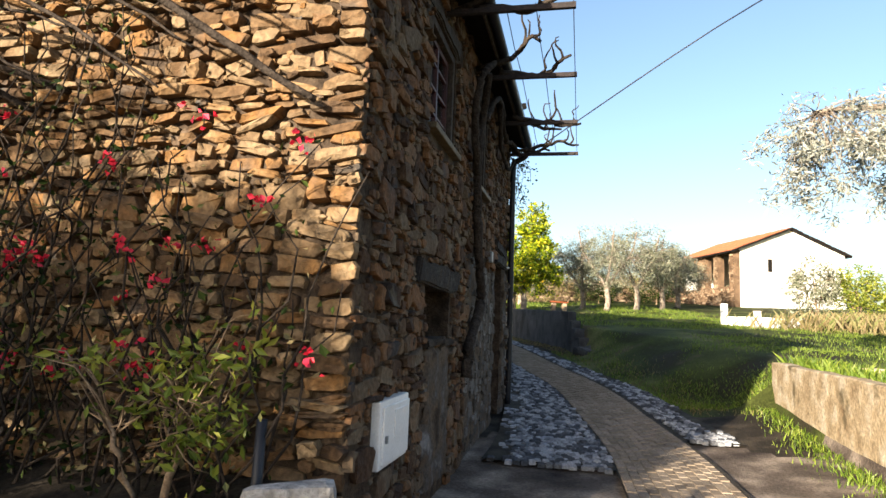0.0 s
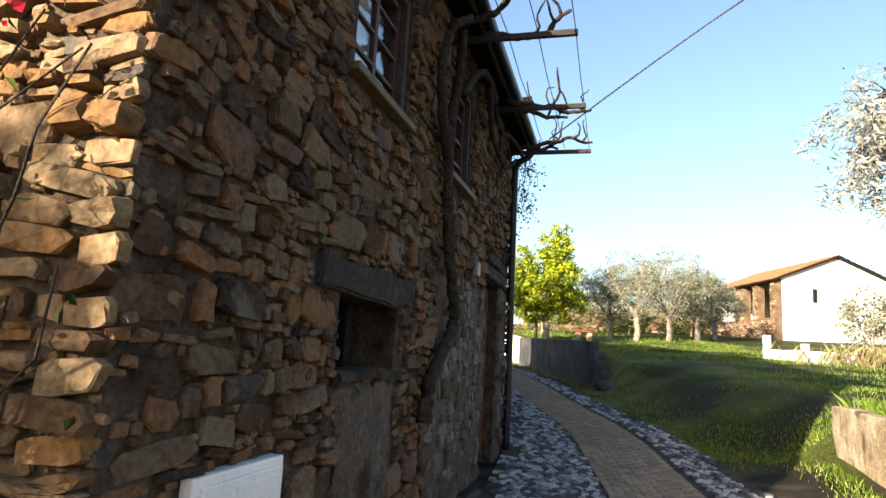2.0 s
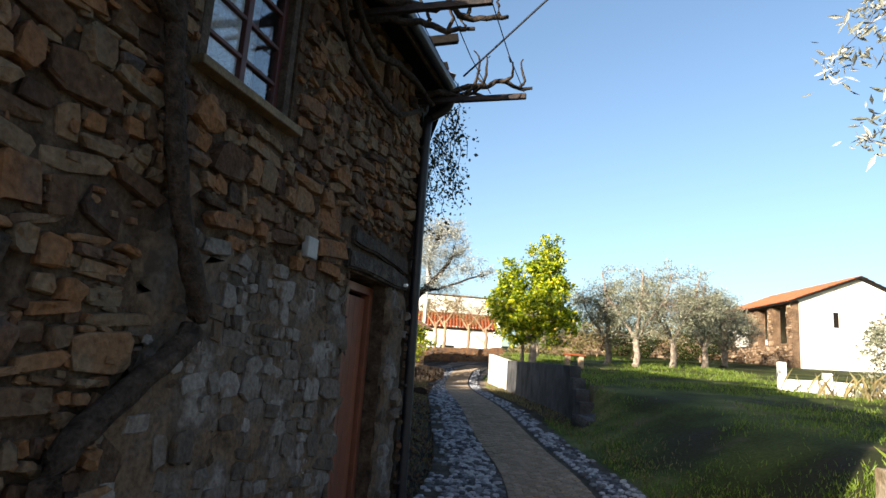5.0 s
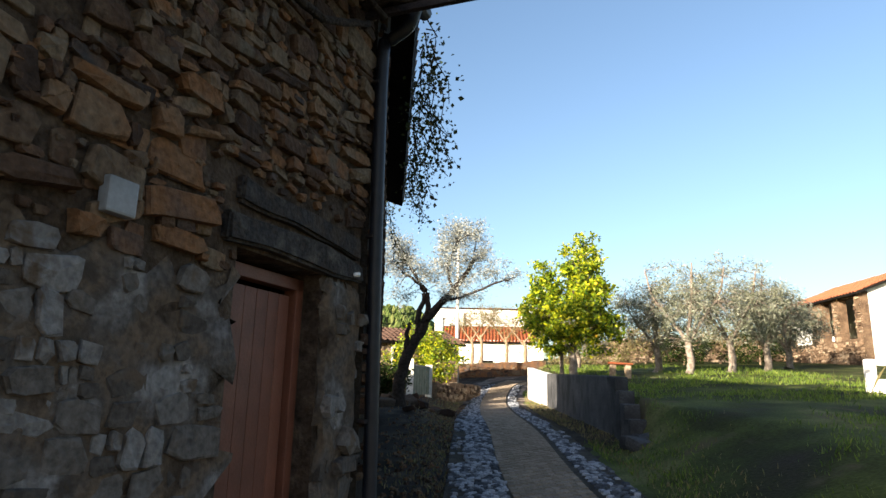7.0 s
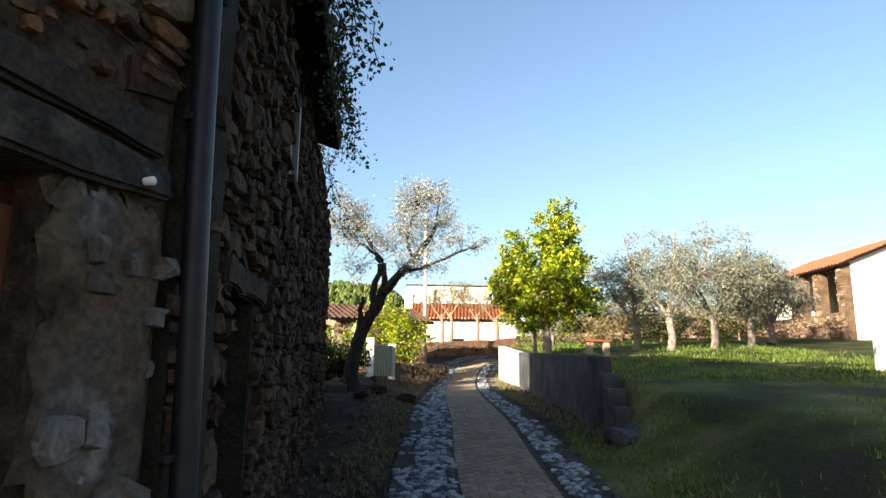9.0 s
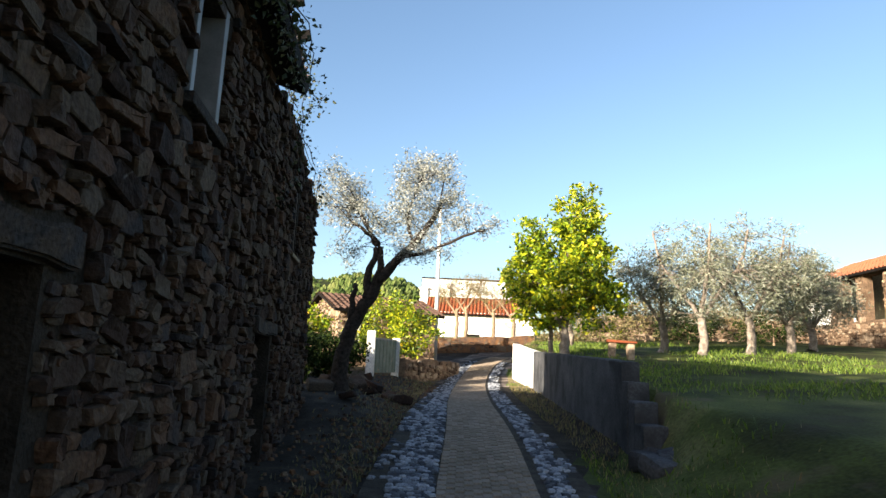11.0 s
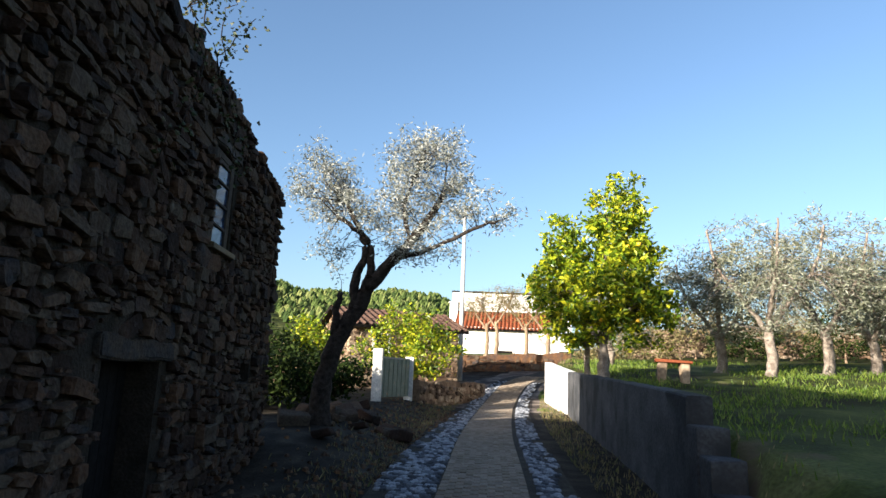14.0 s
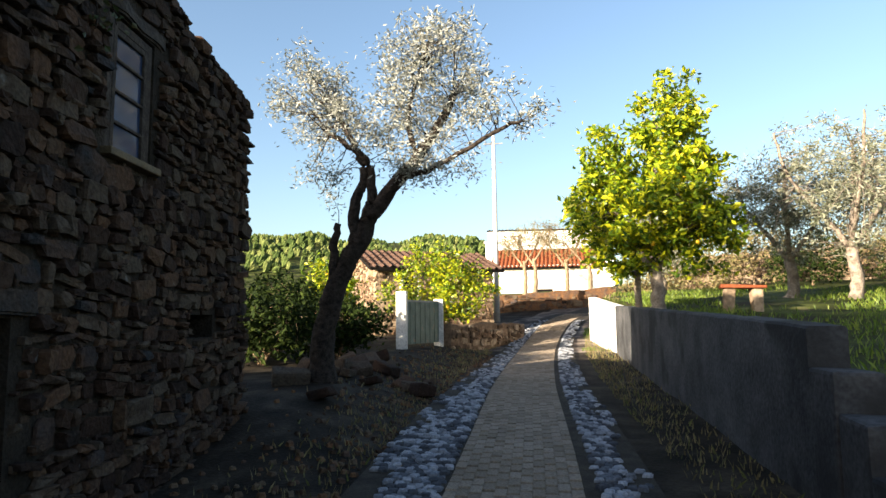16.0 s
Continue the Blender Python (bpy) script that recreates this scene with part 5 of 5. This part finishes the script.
while len(sp) < 7000:
    y = RG.uniform(12, 40)
    x = lane_x(y) + RG.choice((-1, 1)) * (1.5 + abs(RG.gauss(0, 0.55)))
    if y < 12.5 and x < -1.4:
        continue
    sp.append((x, y, 0.6 + 0.015 * y))
blades("dry_weeds", sp, 0.085, DRYGRASS, "dry weeds along the lane's verges")
verts, faces = [], []
for i in range(1800):
    y = RG.uniform(11.8, 34)
    x = lane_x(y) + RG.choice((-1, -1, -1)) * (1.25 + abs(RG.gauss(0, 0.9)))
    r = RG.uniform(0.012, 0.05)
    z = ground_z(x, y) - 0.05
    bse = len(verts)
    for k in range(5):
        w = k * 1.2566 + RG.uniform(-0.3, 0.3)
        verts.append((x + r * 1.3 * math.cos(w), y + r * math.sin(w), z - 0.01))
    for k in range(5):
        w = k * 1.2566 + RG.uniform(-0.3, 0.3)
        verts.append((x + r * 0.7 * math.cos(w), y + r * 0.7 * math.sin(w), z + r * RG.uniform(0.5, 1.0)))
    faces += [(bse + k, bse + (k + 1) % 5, bse + 5 + (k + 1) % 5, bse + 5 + k) for k in range(5)] + [tuple(bse + 5 + k for k in range(5))]
tagged(mesh_ob("gravel", verts, faces, STONE, kind="stuff"), "scattered small stones on the lane's earth verges", "gravel")
sp = []
for i in range(5000):
    y = RG.uniform(3.0, 12.9)
    sp.append((3.28 + abs(RG.gauss(0, 0.35)), y, RG.uniform(1.2, 2.4)))
for i in range(2600):
    y = RG.uniform(2.0, 13.4)
    sp.append((3.0 - abs(RG.gauss(0, 0.25)), y, RG.uniform(0.4, 1.1)))
blades("wall_grass", sp, 0.1, GRASS, "bright grass tufts along the garden wall")
sp = []
for i in range(2500):
    x, y = RG.gauss(9.5, 1.6), RG.gauss(24.2, 0.6)
    sp.append((x, y, 2.6))
blades("dry_brush", sp, 0.22, DRYGRASS, "brown dry brush by the white wall")

verts, faces = [], []
for i in range(4200):
    a = radians(RG.uniform(-62, -14))
    r = 160 + 180 * RG.random() ** 0.8
    x, y = r * math.sin(a), r * math.cos(a)
    if x > -12:
        continue
    z = ground_z(x, y)
    h, w = RG.uniform(1.6, 3.2), RG.uniform(0.55, 1.15)
    b = len(verts)
    for j, (hh, ww) in enumerate(((0.1, 0.9), (0.45, 1.0), (0.8, 0.7))):
        for k in range(6):
            q = k * 1.047 + j * 0.5
            rr = w * ww * RG.uniform(0.65, 1.25)
            verts.append((x + rr * math.cos(q), y + rr * math.sin(q), z + h * (hh + RG.uniform(-0.05, 0.05))))
    verts.append((x, y, z + h))
    for j in range(2):
        for k in range(6):
            k2 = (k + 1) % 6
            faces.append((b + j * 6 + k, b + j * 6 + k2, b + j * 6 + 6 + k2, b + j * 6 + 6 + k))
    for k in range(6):
        faces.append((b + 12 + k, b + 12 + (k + 1) % 6, b + 18))
woods = mesh_ob("pine_woods", verts, faces, PINE, kind="stuff")
tagged(woods, "distant sunlit pine woods on the hillside", "woods")

# rubble heap by the olive
for i in range(26):
    x, y = -6.9 + R.gauss(0, 0.9), 26.2 + R.gauss(0, 0.9)
    if abs(x - lane_x(y)) < 1.7:
        continue
    sz = R.uniform(0.15, 0.42)
    rk = block("rubble_stone", (sz * 1.5, sz, sz * 0.6), STONE_RUIN, pose(x, y, ground_z(x, y) + sz * 0.12, R.uniform(-20, 20), R.uniform(-20, 20), R.uniform(0, 180)), None, sz * 0.15, sz * 0.12)
    tagged(rk, "rough schist stone in a heap by the olive", "stone", "rubble heap")
bench = new("garden_table")
tagged(bench, "low terracotta slab on pale stone supports", "table")
bz = ground_z(-1.85, 31.0) - 0.1
block("slab", (0.85, 0.5, 0.07), ROOFTILE, pose(-1.85, 31.0, bz + 0.53, 0, 2, 10), bench, 0.02, 0.01)
for dx in (-0.26, 0.25):
    block("support", (0.2, 0.35, 0.56), TAN, pose(-1.85 + dx, 31.0 + dx * 0.17, bz + 0.22, 0, 0, 12), bench, 0.05, 0.03)

# ---------------------------------------------------------------- pieces of walls and pavements
def main_keep(s, z, rng):
    if s > 3.9 and z < 2.35 + 0.35 * noise.noise(Vector((s * 1.3, 0, 3))):
        return False
    if 1.85 < s < 3.0 and z < 1.3:
        return False
    return True


mh = main_holes + [(1.5, 3.22, 1.84, 2.06), (6.35, 7.95, 2.5, 2.9), (0.46, 1.18, 0.5, 0.96), (7.42, 7.95, -0.3, 2.5), (1.6, 3.0, 4.4, 4.58), (4.05, 5.35, 4.5, 4.68), (1.66, 2.92, 3.18, 3.3), (4.1, 5.28, 3.18, 3.3)]
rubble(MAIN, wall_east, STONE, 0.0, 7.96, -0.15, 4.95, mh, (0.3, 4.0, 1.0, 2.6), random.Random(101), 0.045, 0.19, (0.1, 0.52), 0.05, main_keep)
# Gable stones use the brighter copy, with the sun put into its colour.
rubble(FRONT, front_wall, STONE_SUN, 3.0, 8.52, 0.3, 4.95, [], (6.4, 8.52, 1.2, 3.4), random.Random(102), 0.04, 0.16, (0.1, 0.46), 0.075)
rh = ruin_holes + [(0.8, 2.2, 2.3, 2.48), (6.7, 8.1, 2.2, 2.38), (8.7, 9.75, 4.6, 4.78), (3.3, 4.4, 4.75, 4.93), (3.4, 4.3, 3.6, 3.72)]
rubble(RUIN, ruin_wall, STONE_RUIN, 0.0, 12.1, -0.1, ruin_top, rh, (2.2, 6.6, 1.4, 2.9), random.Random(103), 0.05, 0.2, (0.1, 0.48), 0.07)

flush = lambda s, z, rng: s > 3.9 and z < 2.3 + 0.35 * noise.noise(Vector((s * 1.3, 0, 3))) and noise.noise(Vector((s * 0.9, z * 0.9, 5))) > rng.uniform(-0.55, 0.25)
rubble(MAIN, wall_east, POINTED, 3.9, 6.48, 0.0, 2.6, mh, (3.9, 6.48, 0.6, 2.4), random.Random(121), 0.08, 0.22, (0.1, 0.34), 0.03, flush, "pointed_stone")

rubble(MAIN, wall_east, POINTED, 7.45, 7.93, 0.1, 2.4, [], (99, 99, 99, 99), random.Random(122), 0.1, 0.26, (0.14, 0.3), 0.075, lambda s, z, rng: rng.random() < 0.5, "pointed_stone")

some = lambda s, z, rng: rng.random() < 0.17
off_wall = (99, 99, 99, 99)
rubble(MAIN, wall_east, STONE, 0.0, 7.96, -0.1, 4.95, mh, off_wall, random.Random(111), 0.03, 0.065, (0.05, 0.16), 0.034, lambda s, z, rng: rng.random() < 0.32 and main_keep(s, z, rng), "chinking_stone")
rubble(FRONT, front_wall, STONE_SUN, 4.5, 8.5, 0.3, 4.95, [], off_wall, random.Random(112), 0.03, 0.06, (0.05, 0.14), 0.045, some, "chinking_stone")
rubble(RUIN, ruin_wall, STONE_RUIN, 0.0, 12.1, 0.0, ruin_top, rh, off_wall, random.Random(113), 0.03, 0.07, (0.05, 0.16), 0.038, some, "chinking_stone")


def strip(name, f0, f1, y0, y1, mat, label, lift=0.0):
    v, n = [], int((y1 - y0) / 0.25)
    for j in range(n + 1):
        y = y0 + (y1 - y0) * j / n
        for i in range(5):
            x = lane_x(y) + f0(y) + (f1(y) - f0(y)) * i / 4
            v.append((x, y, lane_z(y) + lift))
    f = [(j * 5 + i, j * 5 + i + 1, (j + 1) * 5 + i + 1, (j + 1) * 5 + i) for j in range(n) for i in range(4)]
    return tagged(mesh_ob(name, v, f, mat, smooth=True), label, "road", kind="structure")


half = lambda y: 0.62
left_edge = lambda y: max(-half(y) - along(y, [(7.7, 1.55), (12, 1.2), (17, 0.85), (24, 0.85), (30, 0.6), (60, 0.4)]), -1.62 - lane_x(y) if y < 11.8 else -9)
right_edge = lambda y: half(y) + along(y, [(7.7, 0.9), (12, 0.75), (17, 0.6), (24, 0.55), (60, 0.4)])
road = strip("road", lambda y: -half(y), half, 5.35, 58, BEDDING, "lane paved with worn concrete bricks")
pave_l = strip("pavement_west", left_edge, lambda y: -half(y), 7.7, 46, BEDDING, "strip of pale granite setts along the lane", 0.0)
pave_r = strip("pavement_east", half, right_edge, 9.8, 46, BEDDING, "narrow strip of pale granite setts", 0.0)


def chip(size, rng, dome):
    """A bevelled paving piece: bottom ring, shoulder ring, top."""
    w, h, t = size
    v = []
    for k, (ins, z) in enumerate(((0, -0.03), (0, t * 0.5), (dome, t))):
        for sx, sy in ((-1, -1), (1, -1), (1, 1), (-1, 1)):
            v.append((sx * (w / 2 - ins) + rng.uniform(-1, 1) * dome * 0.5, sy * (h / 2 - ins) + rng.uniform(-1, 1) * dome * 0.5, z + rng.uniform(-1, 1) * dome * 0.12))
    f = [(lay * 4 + i, lay * 4 + (i + 1) % 4, lay * 4 + 4 + (i + 1) % 4, lay * 4 + 4 + i) for lay in (0, 1) for i in range(4)] + [(8, 9, 10, 11)]
    return v, f


def pave(owner, piece, mat, f0, f1, y0, y1, cell, near, rng, dome, t, bond, gap=0.9):
    shapes = [chip((cell[0] * gap, cell[1] * gap, t), rng, dome) for _ in range(14)]
    meshes = []
    for v, f in shapes:
        me = bpy.data.meshes.new(piece)
        me.from_pydata(v, [], f)
        me.materials.append(mat)
        meshes.append(me)
    verts, faces, made, y, row = [], [], 0, y0, 0
    while y < y1:
        yaw = math.degrees(math.atan2(-(lane_x(y + 0.5) - lane_x(y - 0.5)), 1))
        a, b = f0(y), f1(y)
        x = a + cell[0] * (0.5 if (row % 2 == 0 or not bond) else 1.0)
        col = 0
        while x < b - cell[0] * 0.3:
            if dome > 0.008 and (x < a + 0.3 and a < -0.7 or x > b - 0.22 and b > 0.7) and noise.noise(Vector((x * 2.1, y * 1.3, 9))) < rng.uniform(-0.25, 0.3):
                x += cell[0]
                continue
            jx, jy = (rng.gauss(0, cell[0] * 0.09), rng.gauss(0, cell[1] * 0.09)) if dome > 0.008 else (0, 0)
            col += 1
            if not bond:
                jy = cell[1] * 0.5 * (col % 2)
            px, py = lane_x(y + jy) + x + jx, y + jy
            m = pose(px, py, lane_z(py) + rng.uniform(-0.004, 0.004) * (3 if dome > 0.008 else 1), rng.gauss(0, 2.0 if dome > 0.008 else 0.15), rng.gauss(0, 2.0 if dome > 0.008 else 0.15), yaw + (rng.gauss(0, 9) if dome > 0.008 else 0))
            k = rng.randrange(14)
            if made < 300 and near[0] < py < near[1]:
                ob = new(piece, meshes[k])
                ob.parent = owner
                ob.matrix_basis = m
                made += 1
            else:
                bb = len(verts)
                verts += [m @ Vector(q) for q in shapes[k][0]]
                faces += [tuple(i + bb for i in q) for q in shapes[k][1]]
            x += cell[0]
        y += cell[1] * math.cos(radians(yaw))
        row += 1
    mesh_ob("far_" + piece + "s", verts, faces, mat, owner, kind="stuff")


RP = random.Random(55)
pave(road, "paving_brick", PAVER, lambda y: -0.6, lambda y: 0.62, 5.5, 46, (0.105, 0.21), (15.5, 24), RP, 0.004, 0.014, False, 0.95)
pave(pave_l, "sett", SETT, left_edge, lambda y: -0.62, 7.7, 44, (0.095, 0.1), (8, 16), RP, 0.012, 0.026, True, 0.84)
pave(pave_r, "sett", SETT, lambda y: 0.66, right_edge, 9.8, 44, (0.095, 0.1), (14, 24), RP, 0.012, 0.026, True, 0.84)

nowhere = (99, 99, 99, 99)
hut_wall = [o for o in hut.children if o.name.startswith("wall")][0]
rubble(Wall((-14.5, 36.5), (-11.35, 40.1)), hut_wall, TAN, 0.0, 4.78, 1.0, 4.15, [(0.85, 1.75, 2.65, 3.85)], nowhere, random.Random(104), 0.1, 0.28, (0.2, 0.6), 0.06)
rubble(Wall((-17.8, 39.3), (-14.5, 36.5)), hut_wall, TAN, 0.0, 4.33, 1.0, lambda s: 4.15 + 0.75 * (1 - abs(s - 2.16) / 2.16), [], nowhere, random.Random(105), 0.1, 0.28, (0.2, 0.6), 0.06)
for nm, p0, p1, z0, z1, sd in (("wall_field", (-6.0, 49.5), (7.0, 56.0), 2.4, 5.2, 106), ("wall_lane_end", (-14.0, 47.0), (-8.6, 49.5), 1.9, 3.35, 107), ("wall_gate", (-9.83, 33.4), (-9.85, 39.5), 1.0, 1.95, 108)):
    w = Wall(p0, p1)
    rubble(w, bpy.data.objects[nm], STONE if nm == "wall_lane_end" else TAN, 0.0, w.length, z0, z1, [], nowhere, random.Random(sd), 0.12, 0.32, (0.2, 0.7), 0.07)
rubble(bw, porch, TAN, 0.0, 9.0, 2.9, 7.35, porch_holes, nowhere, random.Random(109), 0.13, 0.32, (0.25, 0.65), 0.06)
